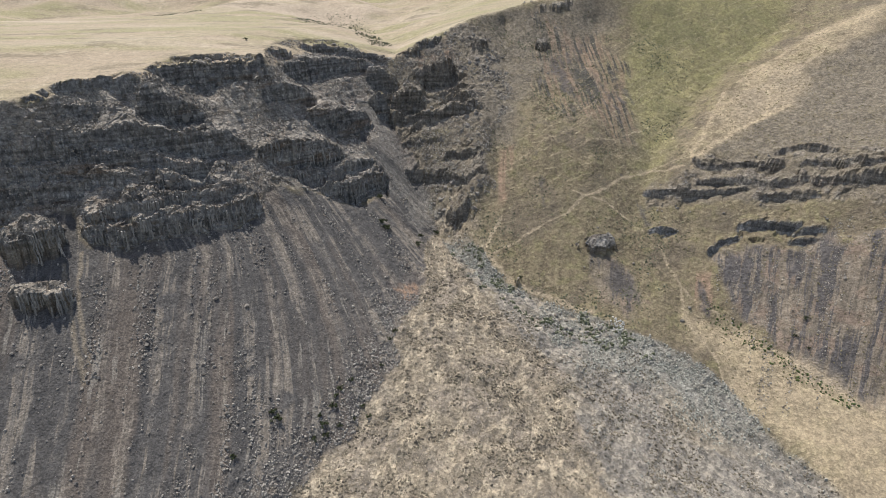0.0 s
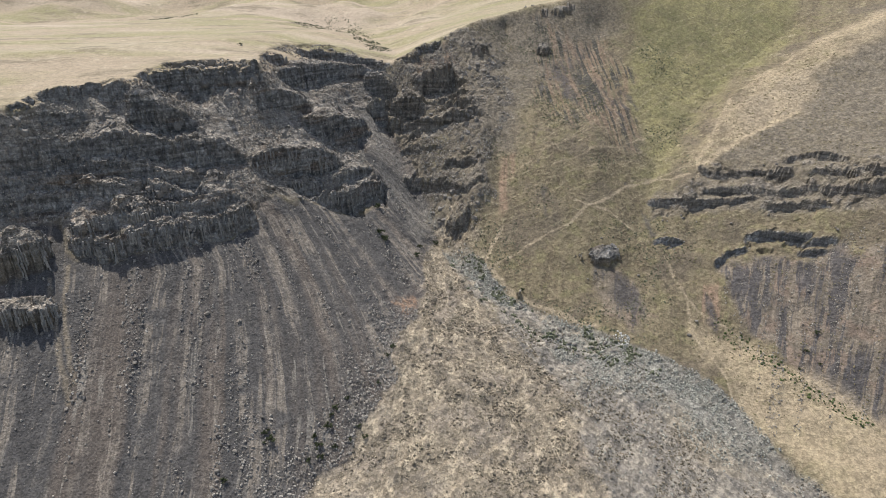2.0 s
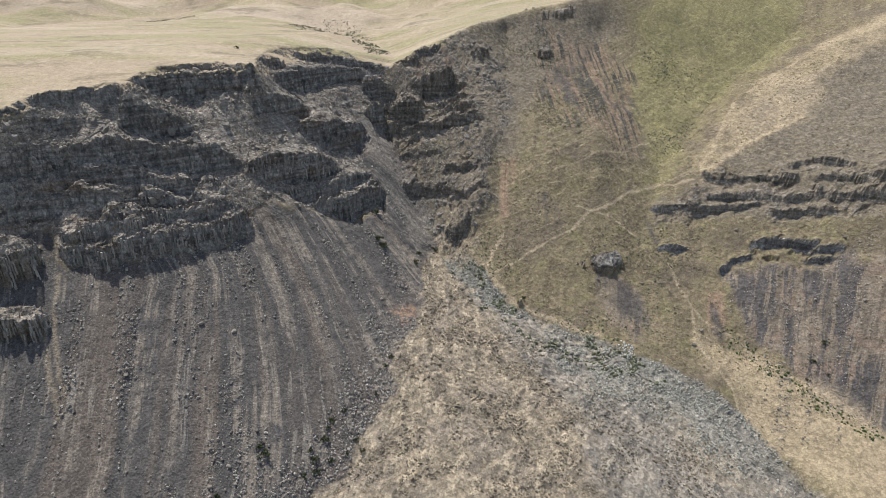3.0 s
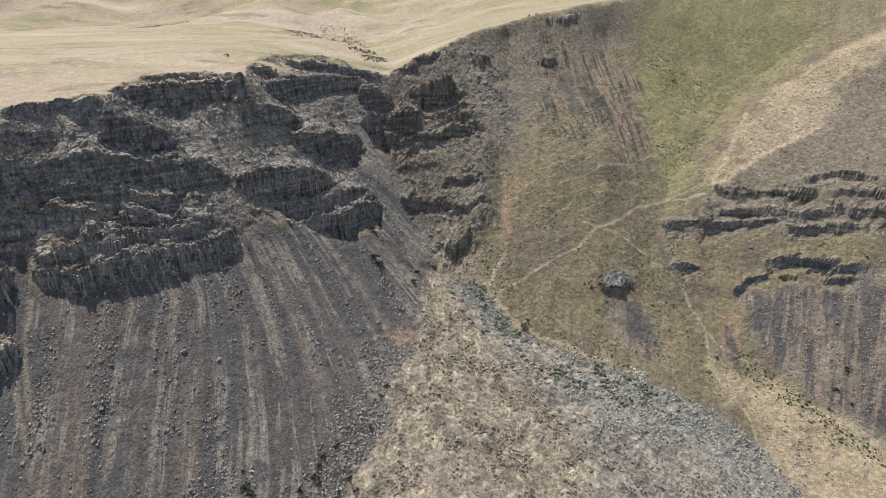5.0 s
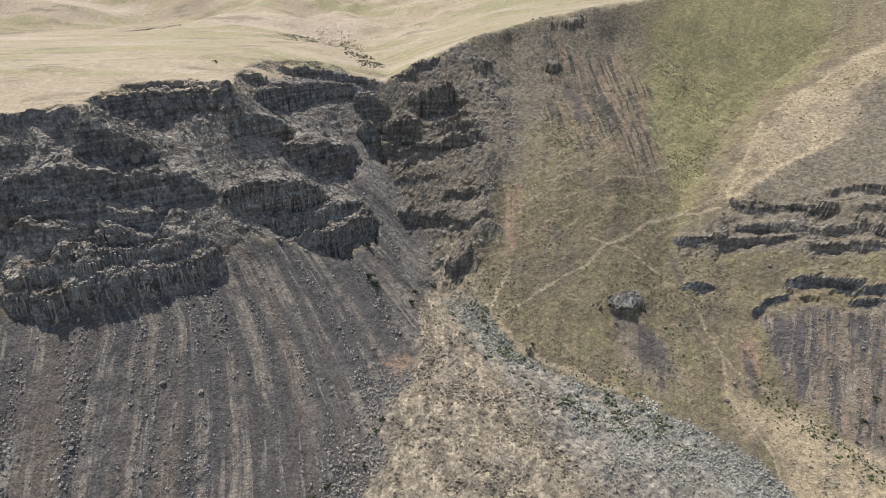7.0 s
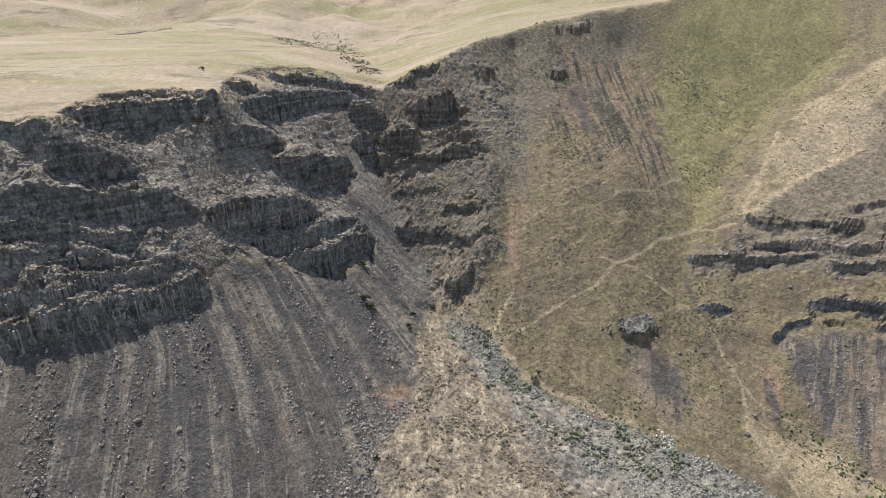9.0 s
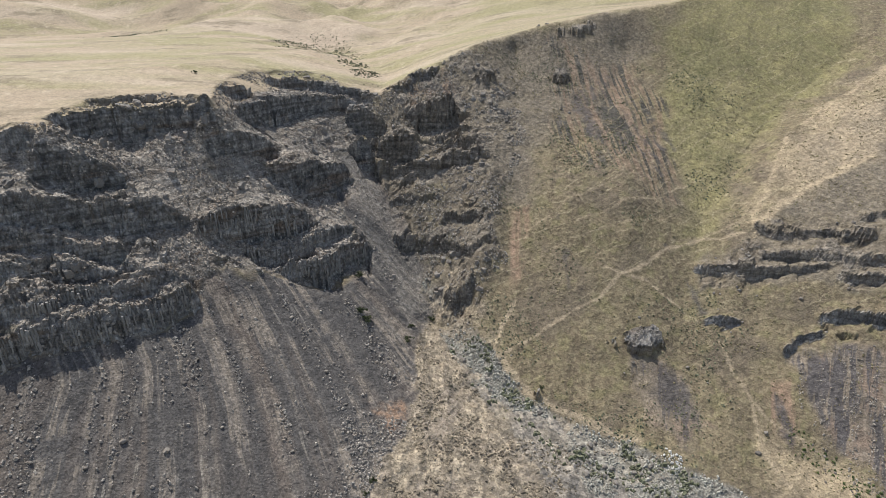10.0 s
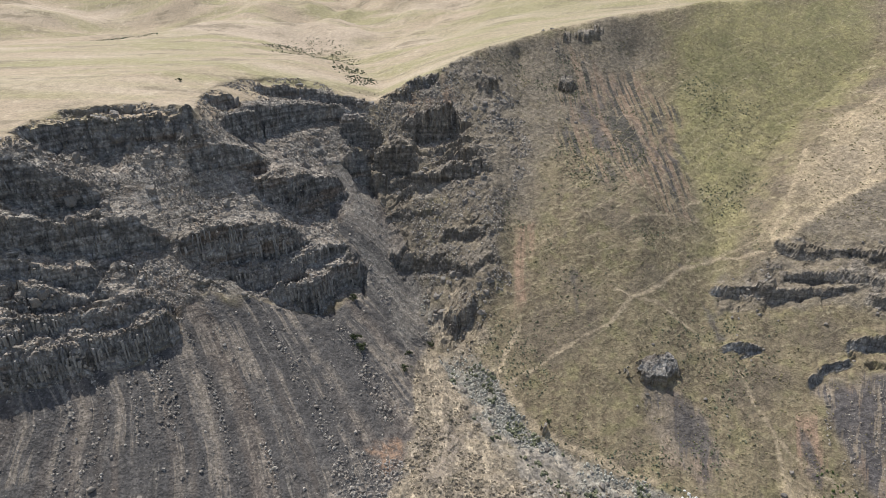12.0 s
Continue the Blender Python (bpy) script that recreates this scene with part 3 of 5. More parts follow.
class Nodes:
    """A node material, written as sums."""

    def __init__(self, name, rough=0.9):
        self.mat = bpy.data.materials.new(name)
        self.mat.use_nodes = True
        self.nt = self.mat.node_tree
        self.out = self.nt.nodes["Principled BSDF"]
        self.out.inputs["Roughness"].default_value = rough
        self.out.inputs["Specular IOR Level"].default_value = 0.25
        self.place = self.nt.nodes.new("ShaderNodeTexCoord").outputs["Object"]

    def link(self, a, b):
        if isinstance(a, (int, float)):
            b.default_value = a
        elif isinstance(a, tuple):
            b.default_value = (*a, 1.0) if len(a) == 3 and len(b.default_value) == 4 else a
        else:
            self.nt.links.new(a, b)

    def noise(self, size, detail=4.0, rough=0.55, vector=None):
        """Noise of 0 to 1 whose largest wave is size metres."""
        n = self.nt.nodes.new("ShaderNodeTexNoise")
        n.inputs["Scale"].default_value, n.inputs["Detail"].default_value, n.inputs["Roughness"].default_value = 1.0 / size, detail, rough
        self.nt.links.new(vector or self.place, n.inputs["Vector"])
        return n.outputs["Fac"]

    def cell(self, size, vector=None, feature="F1", what="Distance"):
        n = self.nt.nodes.new("ShaderNodeTexVoronoi")
        n.feature = feature
        n.inputs["Scale"].default_value = 1.0 / size
        self.nt.links.new(vector or self.place, n.inputs["Vector"])
        return n.outputs[what]

    def math(self, op, a, b=0.0, c=0.0):
        n = self.nt.nodes.new("ShaderNodeMath")
        n.operation = op
        for v, i in zip((a, b, c), n.inputs):
            self.link(v, i)
        return n.outputs[0]

    def step(self, v, a, b, low=0.0, high=1.0):
        n = self.nt.nodes.new("ShaderNodeMapRange")
        n.interpolation_type = "SMOOTHSTEP"
        for value, key in ((v, "Value"), (a, "From Min"), (b, "From Max"), (low, "To Min"), (high, "To Max")):
            self.link(value, n.inputs[key])
        return n.outputs["Result"]

    def mix(self, f, a, b):
        n = self.nt.nodes.new("ShaderNodeMix")
        n.data_type = "RGBA"
        self.link(f, n.inputs[0])
        self.link(a, n.inputs[6])
        self.link(b, n.inputs[7])
        return n.outputs[2]

    def scale(self, colour, f):
        n = self.nt.nodes.new("ShaderNodeVectorMath")
        n.operation = "SCALE"
        self.link(colour, n.inputs[0])
        self.link(f, n.inputs["Scale"])
        return n.outputs[0]

    def attribute(self, name):
        n = self.nt.nodes.new("ShaderNodeAttribute")
        n.attribute_name = name
        return n.outputs["Fac"]

    def vector(self, x, y, z=0.0):
        n = self.nt.nodes.new("ShaderNodeCombineXYZ")
        for v, i in zip((x, y, z), n.inputs):
            self.link(v, i)
        return n.outputs[0]

    def split(self, v):
        n = self.nt.nodes.new("ShaderNodeSeparateXYZ")
        self.nt.links.new(v, n.inputs[0])
        return n.outputs

    def bump(self, height, distance, strength=1.0):
        n = self.nt.nodes.new("ShaderNodeBump")
        n.inputs["Distance"].default_value, n.inputs["Strength"].default_value = distance, strength
        self.link(height, n.inputs["Height"])
        self.link(n.outputs[0], self.out.inputs["Normal"])

    def done(self, colour):
        self.link(colour, self.out.inputs["Base Color"])
        return self.mat


def ground_material():
    m = Nodes("land", 0.95)
    talus, rock, plateau, fan, gravel, wash, dusty = (m.attribute(k) for k in ("talus", "rock", "plateau", "fan", "gravel", "wash", "dust"))
    green, purple, tan, path, pink, stripe, grey, scar, pale = (m.attribute(k) for k in ("green", "purple", "tan", "path", "pink", "stripe", "grey", "scar", "pale"))
    u = m.attribute("u")
    x, y, z = m.split(m.place)
    down = m.vector(m.math("DIVIDE", m.math("MULTIPLY", x, 260.0), m.math("ADD", m.math("MAXIMUM", y, 0.0), 60.0)), m.math("MULTIPLY", y, 0.06))
    big, mid, small, grain = m.noise(22, 4), m.noise(5, 5), m.noise(1.3, 4), m.noise(0.5, 3, 0.65)
    # open hillside: dry grass tufts over brown soil, and the lines that grazing wears into it
    soil = m.mix(m.step(m.noise(3.0, 5, 0.6, down), 0.40, 0.60), (0.142, 0.113, 0.076), (0.185, 0.15, 0.096))
    hill = m.mix(m.step(small, 0.45, 0.62), soil, (0.212, 0.177, 0.113))
    hill = m.mix(m.math("MULTIPLY", m.step(mid, 0.5, 0.62), 0.4), hill, (0.195, 0.18, 0.088))
    hill = m.mix(m.math("MULTIPLY", m.step(big, 0.48, 0.62), 0.75), hill, (0.15, 0.122, 0.09))
    hill = m.mix(m.math("MULTIPLY", green, m.step(mid, 0.2, 0.7, 0.5, 0.95)), hill, m.mix(m.step(big, 0.35, 0.65), (0.195, 0.18, 0.088), (0.275, 0.242, 0.118)))
    hill = m.mix(m.math("MULTIPLY", purple, m.step(mid, 0.25, 0.6, 0.5, 1.0)), hill, m.mix(m.step(small, 0.4, 0.65), (0.142, 0.12, 0.093), (0.212, 0.18, 0.137)))
    hill = m.mix(m.math("MULTIPLY", pink, m.step(m.noise(2.2, 4, 0.6, down), 0.38, 0.58)), hill, (0.265, 0.185, 0.13))
    tongue = m.vector(m.math("ADD", m.math("DIVIDE", m.math("MULTIPLY", x, 260.0), m.math("ADD", m.math("MAXIMUM", y, 0.0), 60.0)), m.math("MULTIPLY", mid, 2.2)), m.math("MULTIPLY", y, 0.14))
    slide = m.mix(m.step(m.noise(3.0, 5, 0.65, tongue), 0.42, 0.58), (0.15, 0.125, 0.10), (0.245, 0.20, 0.155))
    slide = m.mix(m.math("MULTIPLY", m.step(m.noise(9, 3), 0.5, 0.62), 0.6), slide, (0.245, 0.175, 0.135))
    hill = m.mix(m.math("MULTIPLY", stripe, 0.9), hill, slide)
    hill = m.mix(m.math("MULTIPLY", stripe, m.step(m.noise(5.0, 5, 0.68, tongue), 0.48, 0.55)), hill, m.mix(m.step(small, 0.4, 0.6), (0.082, 0.074, 0.072), (0.115, 0.103, 0.098)))
    hill = m.mix(m.math("MULTIPLY", tan, m.step(small, 0.2, 0.7, 0.6, 1.0)), hill, (0.42, 0.335, 0.225))
    rise = m.math("ADD", m.math("ADD", z, m.math("MULTIPLY", x, -0.33)), m.math("MULTIPLY", big, 6.0))
    runs = m.noise(1.9, 4, 0.6, m.vector(m.math("ADD", x, m.math("MULTIPLY_ADD", y, 0.08, m.math("MULTIPLY", big, 3.0))), m.math("MULTIPLY", y, 0.06)))
    hill = m.mix(m.math("MULTIPLY", m.math("MULTIPLY", scar, 0.6), m.step(runs, 0.50, 0.43)), hill, m.mix(m.step(small, 0.4, 0.6), (0.20, 0.138, 0.098), (0.275, 0.195, 0.14)))
    hill = m.mix(m.math("MULTIPLY", scar, m.math("MULTIPLY", m.step(runs, 0.52, 0.555), m.step(m.noise(8, 3), 0.34, 0.48))), hill, m.mix(m.step(small, 0.4, 0.6), (0.066, 0.061, 0.053), (0.10, 0.09, 0.074)))
    tread = m.math("ABSOLUTE", m.math("SUBTRACT", m.math("FRACT", m.math("DIVIDE", m.math("ADD", rise, m.math("MULTIPLY", mid, 2.0)), 2.7)), 0.5))
    tread = m.math("MULTIPLY", m.math("MULTIPLY", m.step(tread, 0.07, 0.025), m.step(m.noise(9, 3), 0.38, 0.54)), m.step(z, 14.0, 24.0))
    hill = m.mix(m.math("MULTIPLY", tread, m.math("MULTIPLY", m.step(purple, 0.0, 1.0, 0.6, 0.08), m.step(small, 0.35, 0.6, 0.4, 1.0))), hill, (0.33, 0.28, 0.185))
    hill = m.mix(m.math("MULTIPLY", grey, m.step(small, 0.25, 0.6, 0.6, 1.0)), hill, (0.095, 0.085, 0.08))
    # scree: dark fine rubble with paler and browner runs of stones
    warp = m.math("ADD", u, m.math("ADD", m.math("MULTIPLY", m.noise(24, 2), 3.0), m.math("MULTIPLY", mid, 0.35)))
    runs_s = m.vector(warp, m.math("MULTIPLY", y, 0.06))
    s0, s1, s2 = m.noise(11, 3, 0.55, runs_s), m.noise(3.6, 4, 0.65, runs_s), m.noise(1.2, 4, 0.65, runs_s)
    scree = m.mix(m.step(m.math("ADD", m.math("MULTIPLY", s1, 0.6), m.math("MULTIPLY", mid, 0.4)), 0.40, 0.60), (0.078, 0.073, 0.07), (0.112, 0.103, 0.096))
    scree = m.mix(m.math("MULTIPLY", m.step(s0, 0.48, 0.60), 0.8), scree, m.mix(s2, (0.11, 0.091, 0.077), (0.165, 0.135, 0.112)))
    scree = m.mix(m.math("MULTIPLY", m.math("MULTIPLY", m.step(s1, 0.515, 0.555), m.step(m.noise(10, 3), 0.38, 0.52)), m.step(s2, 0.42, 0.56, 0.3, 0.95)), scree, m.mix(small, (0.165, 0.14, 0.115), (0.265, 0.228, 0.188)))
    scree = m.mix(m.math("MULTIPLY", m.math("MULTIPLY", m.step(m.noise(2.0, 3, 0.6, runs_s), 0.58, 0.64), m.step(m.noise(14, 3, 0.5), 0.44, 0.6)), 0.6), scree, (0.27, 0.242, 0.205))
    scree = m.mix(m.math("MULTIPLY", pale, m.step(s2, 0.34, 0.62, 0.35, 0.9)), scree, m.mix(m.step(small, 0.4, 0.62), (0.20, 0.18, 0.155), (0.30, 0.272, 0.235)))
    scree = m.mix(m.math("MULTIPLY", tan, m.step(m.noise(1.5, 4, 0.65), 0.36, 0.6, 0.1, 0.85)), scree, (0.34, 0.215, 0.14))
    # fan: tan grass and grey-brown low brush, drawn out along the old runs of water
    spread = m.math("ARCTAN2", m.math("ADD", x, 4.0), m.math("SUBTRACT", 262.0, y))
    run_out = m.vector(m.math("ADD", m.math("MULTIPLY", spread, 75.0), m.math("MULTIPLY", mid, 3.0)), m.math("MULTIPLY", y, 0.30))
    clump, thread = m.noise(4.2, 5, 0.62, run_out), m.noise(2.0, 4, 0.6, run_out)
    grass = m.mix(m.step(thread, 0.42, 0.6), (0.245, 0.203, 0.15), (0.37, 0.308, 0.225))
    grass = m.mix(m.math("MULTIPLY", m.step(clump, 0.50, 0.60), 0.7), grass, (0.15, 0.128, 0.102))
    grass = m.mix(m.math("MULTIPLY", m.step(m.noise(1.8, 4, 0.6), 0.56, 0.66), 0.45), grass, (0.15, 0.13, 0.105))
    grass = m.mix(m.math("MULTIPLY", m.step(m.noise(16, 4, 0.6), 0.48, 0.64), 0.5), grass, (0.20, 0.17, 0.145))
    brush = m.mix(m.step(thread, 0.40, 0.62), (0.20, 0.178, 0.152), (0.30, 0.264, 0.215))
    brush = m.mix(m.math("MULTIPLY", m.step(clump, 0.52, 0.60), 0.7), brush, (0.15, 0.137, 0.122))
    brush = m.mix(m.math("MULTIPLY", m.step(m.noise(14, 4, 0.6, run_out), 0.52, 0.62), 0.8), brush, (0.30, 0.25, 0.185))
    stone = m.mix(m.step(small, 0.4, 0.6), (0.19, 0.18, 0.155), (0.31, 0.295, 0.255))
    stone = m.mix(m.math("MULTIPLY", m.step(clump, 0.52, 0.60), 0.7), stone, (0.15, 0.138, 0.112))
    # plateau: bleached grass, with the shading of hollows painted in as brown patches
    wide = m.vector(m.math("MULTIPLY", x, 0.35), y)
    dry = m.mix(m.step(m.noise(34, 5, 0.6, wide), 0.42, 0.58), (0.325, 0.26, 0.185), (0.26, 0.23, 0.13))
    dry = m.mix(m.step(m.noise(70, 4, 0.5, wide), 0.5, 0.65), dry, (0.375, 0.305, 0.23))
    # darker brown patches: shade of the hollows put into the colour
    dry = m.mix(m.math("MULTIPLY", m.step(m.noise(14, 5, 0.7, wide), 0.52, 0.64), 0.8), dry, (0.195, 0.16, 0.11))
    dry = m.mix(m.math("MULTIPLY", m.step(m.noise(3.2, 6, 0.75, m.vector(m.math("MULTIPLY", x, 0.6), y)), 0.50, 0.64), 0.28), dry, (0.21, 0.175, 0.115))
    dry = m.mix(m.math("MULTIPLY", m.step(m.noise(5.5, 4, 0.6), 0.55, 0.68), 0.5), dry, (0.41, 0.345, 0.255))
    dry = m.mix(m.math("MULTIPLY", green, 0.8), dry, (0.22, 0.205, 0.105))
    # rock
    face = m.mix(m.step(m.noise(2.2, 4, 0.6, m.vector(x, y, m.math("MULTIPLY", z, 0.5))), 0.38, 0.62), (0.165, 0.158, 0.15), (0.29, 0.276, 0.255))
    face = m.mix(m.math("MULTIPLY", m.step(m.noise(6, 4, 0.6, m.vector(m.math("MULTIPLY", x, 0.2), m.math("MULTIPLY", y, 0.2), z)), 0.55, 0.68), 0.8), face, (0.20, 0.152, 0.115))
    # debris on the ledges, paler than the faces; part of the paleness is painted sunlight
    dust = m.mix(m.step(small, 0.40, 0.64), (0.26, 0.226, 0.188), (0.375, 0.33, 0.275))
    dust = m.mix(m.math("MULTIPLY", m.step(mid, 0.52, 0.66), 0.6), dust, (0.25, 0.195, 0.15))
    dust = m.mix(m.math("MULTIPLY", m.step(m.noise(2.6, 6, 0.72), 0.52, 0.60), 0.6), dust, (0.15, 0.138, 0.125))
    face = m.scale(face, m.step(m.noise(1.1, 3, 0.6), 0.36, 0.64, 0.84, 1.16))
    dust = m.scale(dust, m.step(m.noise(1.5, 4, 0.65), 0.36, 0.64, 0.72, 1.25))
    face = m.mix(dusty, face, dust)
    face = m.mix(m.math("MULTIPLY", purple, 0.7), face, m.mix(m.step(small, 0.38, 0.62), (0.165, 0.142, 0.115), (0.28, 0.24, 0.19)))
    bed = m.noise(1.3, 3, 0.6, m.vector(m.math("MULTIPLY", x, 0.05), m.math("MULTIPLY", y, 0.05), m.math("ADD", z, m.math("MULTIPLY", mid, 1.2))))
    face = m.scale(face, m.step(bed, 0.36, 0.64, 0.7, 1.25))
    c = m.mix(fan, hill, grass)
    c = m.mix(gravel, c, brush)
    c = m.mix(wash, c, stone)
    c = m.mix(talus, c, scree)
    c = m.mix(plateau, c, dry)
    c = m.mix(rock, c, face)
    c = m.mix(path, c, (0.36, 0.29, 0.20))
    pebble, _, _ = m.split(m.cell(0.42, None, "F1", "Color"))
    tuft, _, _ = m.split(m.cell(0.85, m.vector(m.math("ADD", x, m.math("MULTIPLY", small, 1.4)), m.math("ADD", y, m.math("MULTIPLY", grain, 1.2)), z), "F1", "Color"))
    stony = m.math("MAXIMUM", m.math("MAXIMUM", talus, wash), m.math("MULTIPLY", rock, dusty))
    c = m.scale(c, m.step(m.math("MULTIPLY", m.math("SUBTRACT", pebble, 0.5), stony), -0.5, 0.5, 0.74, 1.26))
    grassy = m.math("MULTIPLY", m.math("SUBTRACT", 1.0, stony), m.step(plateau, 0.0, 1.0, m.math("MULTIPLY_ADD", m.math("MAXIMUM", fan, gravel), 0.5, 0.5), 0.2))
    c = m.scale(c, m.step(m.math("MULTIPLY", m.math("SUBTRACT", tuft, 0.5), grassy), -0.5, 0.5, 0.72, 1.28))
    speck = m.step(grain, 0.34, 0.66, 0.84, 1.16)
    tufty = m.step(m.noise(2.2, 3, 0.6), 0.34, 0.66, 0.92, 1.08)
    c = m.scale(c, m.math("MULTIPLY", speck, tufty))
    joint = m.nt.nodes.new("ShaderNodeTexVoronoi")
    joint.feature = "DISTANCE_TO_EDGE"
    joint.inputs["Scale"].default_value = 0.75
    m.nt.links.new(m.vector(m.math("ADD", x, m.math("MULTIPLY", small, 1.2)), m.math("ADD", y, m.math("MULTIPLY", mid, 2.5)), m.math("MULTIPLY", z, 0.4)), joint.inputs["Vector"])
    bare = m.math("MULTIPLY", rock, m.step(dusty, 0.0, 1.0, 1.0, 0.15))
    crack = m.math("MULTIPLY", m.step(joint.outputs["Distance"], 0.0, 0.10), bare)
    c = m.scale(c, m.math("SUBTRACT", 1.0, m.math("MULTIPLY", m.math("SUBTRACT", bare, crack), 0.22)))
    relief = m.math("MULTIPLY", m.math("ADD", m.math("MULTIPLY", grain, 0.7), small), m.math("MULTIPLY_ADD", rock, 1.2, m.step(plateau, 0.0, 1.0, 1.0, 0.1)))
    m.bump(m.math("ADD", m.math("MULTIPLY", crack, 0.6), relief), 0.5, 0.9)
    return m.done(c)


land = ground_material()


PIECES = [("ground", "bleached dry grass plateau and rolling hills with scattered sage"), ("cliff_wall", "shaded dark basalt cliff in stepped lava flows"),
          ("rock_buttress", "brown broken rock buttress beside the gully"), ("scree_slope", "dark grey scree slope streaked with paler stones"),
          ("stream_bed", "grey stony wash spreading from the gully"), ("alluvial_fan", "tan grassy debris fan below the gully"), ("hillside", "olive and brown grassy hillside with game trails"), ("rock_bands", "thin brown basalt layers cropping out across the spur")]


def sheet(xs, ys):
    """One sheet of land, cut along its borders into the pieces of the setting and the outcrops."""
    x, y = np.meshgrid(xs, ys, indexing="ij")
    nx, ny = x.shape
    z, made, part_of = ground(x.ravel(), y.ravel())
    made.update(tints(x.ravel(), y.ravel(), z, made))
    survey.update(z=z.reshape(nx, ny), part_of=part_of.reshape(nx, ny), **{k: made[k].reshape(nx, ny) for k in ("u", "wash")})
    zz, part_of = z.reshape(nx, ny), part_of.reshape(nx, ny)
    open_land = np.maximum.reduce([part_of[:-1, :-1], part_of[1:, :-1], part_of[:-1, 1:], part_of[1:, 1:]]) == 0
    # plain land needs no narrow columns: eight of them become one
    run = 8
    wide = open_land[:(nx - 1) // run * run].reshape(-1, run, ny - 1).all(axis=1)
    for k in range(wide.shape[0]):
        rows = np.zeros(ny, bool)
        rows[:-1] |= wide[k]
        rows[1:] |= wide[k]
        i0, i1 = k * run, (k + 1) * run
        f = ((xs[i0:i1 + 1] - xs[i0]) / (xs[i1] - xs[i0]))[:, None]
        zz[i0:i1 + 1, rows] = zz[i0, rows] * (1 - f) + zz[i1, rows] * f
    # rock faces: harder and softer beds stand out and back
    gx, gy = np.gradient(zz, xs, axis=0), np.gradient(zz, ys, axis=1)
    steep = np.hypot(gx, gy) + 1e-6
    bed = 0.35 * value_noise(zz / 1.5 + 0.15 * x / 9, (x + y) / 13, 401) + 0.2 * value_noise(zz / 0.6, (x + y) / 3, 402)
    bed = bed * made["rock"].reshape(nx, ny) * smooth(0.9, 2.2, steep)
    co = np.dstack([x - gx / steep * bed, y - gy / steep * bed, zz])
    du, dv = np.gradient(co, axis=0), np.gradient(co, axis=1)
    normal = np.cross(du, dv)
    normal = (normal / np.linalg.norm(normal, axis=2, keepdims=True)).reshape(-1, 3).astype(np.float32)
    co, part_of = co.reshape(-1, 3).astype(np.float32), part_of.ravel()
    single = np.ones((nx - 1, ny - 1), bool)
    single[:wide.shape[0] * run] = ~wide.repeat(run, axis=0)
    i, j = np.nonzero(single)
    k, m = np.nonzero(wide)
    quads = np.r_[np.c_[i * ny + j, (i + 1) * ny + j, (i + 1) * ny + j + 1, i * ny + j + 1],
                  np.c_[k * run * ny + m, (k + 1) * run * ny + m, (k + 1) * run * ny + m + 1, k * run * ny + m + 1]]
    owner = part_of[quads].max(axis=1)
    things = list(STEP_THINGS.values())
    for key in np.unique(owner):
        mine = quads[owner == key]
        used, index = np.unique(mine, return_inverse=True)
        name, label = PIECES[key] if key < 8 else (KNOBS[key - 8][0], KNOBS[key - 8][-1]) if key < 8 + len(KNOBS) else things[key - 8 - len(KNOBS)]
        me = bpy.data.meshes.new(name)
        me.vertices.add(len(used))
        me.vertices.foreach_set("co", co[used].ravel())
        me.loops.add(mine.size)
        me.loops.foreach_set("vertex_index", index.ravel().astype(np.int32))
        me.polygons.add(len(mine))
        me.polygons.foreach_set("loop_start", np.arange(0, mine.size, 4, dtype=np.int32))
        me.update(calc_edges=True)
        for a, values in made.items():
            me.attributes.new(a, "FLOAT", "POINT").data.foreach_set("value", np.asarray(values[used], np.float32))
        if key in (1, 2) or key > 6:
            me.polygons.foreach_set("use_smooth", np.zeros(len(mine), bool))
        else:
            me.polygons.foreach_set("use_smooth", np.ones(len(mine), bool))
            me.normals_split_custom_set_from_vertices(normal[used])
        me.materials.append(land)
        ob = new(name, me)
        outcrops[key - 8] = ob
        if key < 8:
            tagged(ob, label, name.replace("_", " "), kind="structure")
        else:
            tagged(ob, label, "rock outcrop")


outcrops, survey = {}, {}


def on_ground(x, y):
    """Height, masks and belonging at places in the plan, read off the finished sheet."""
    i, j = np.clip(np.searchsorted(GX, x) - 1, 0, len(GX) - 2), np.clip(np.searchsorted(GY, y) - 1, 0, len(GY) - 2)
    u, v = (x - GX[i]) / (GX[i + 1] - GX[i]), (y - GY[j]) / (GY[j + 1] - GY[j])
    z = survey["z"]
    z = (z[i, j] * (1 - u) + z[i + 1, j] * u) * (1 - v) + (z[i, j + 1] * (1 - u) + z[i + 1, j + 1] * u) * v
    return z, {k: survey[k][i, j] for k in ("u", "wash")}, survey["part_of"][i, j]


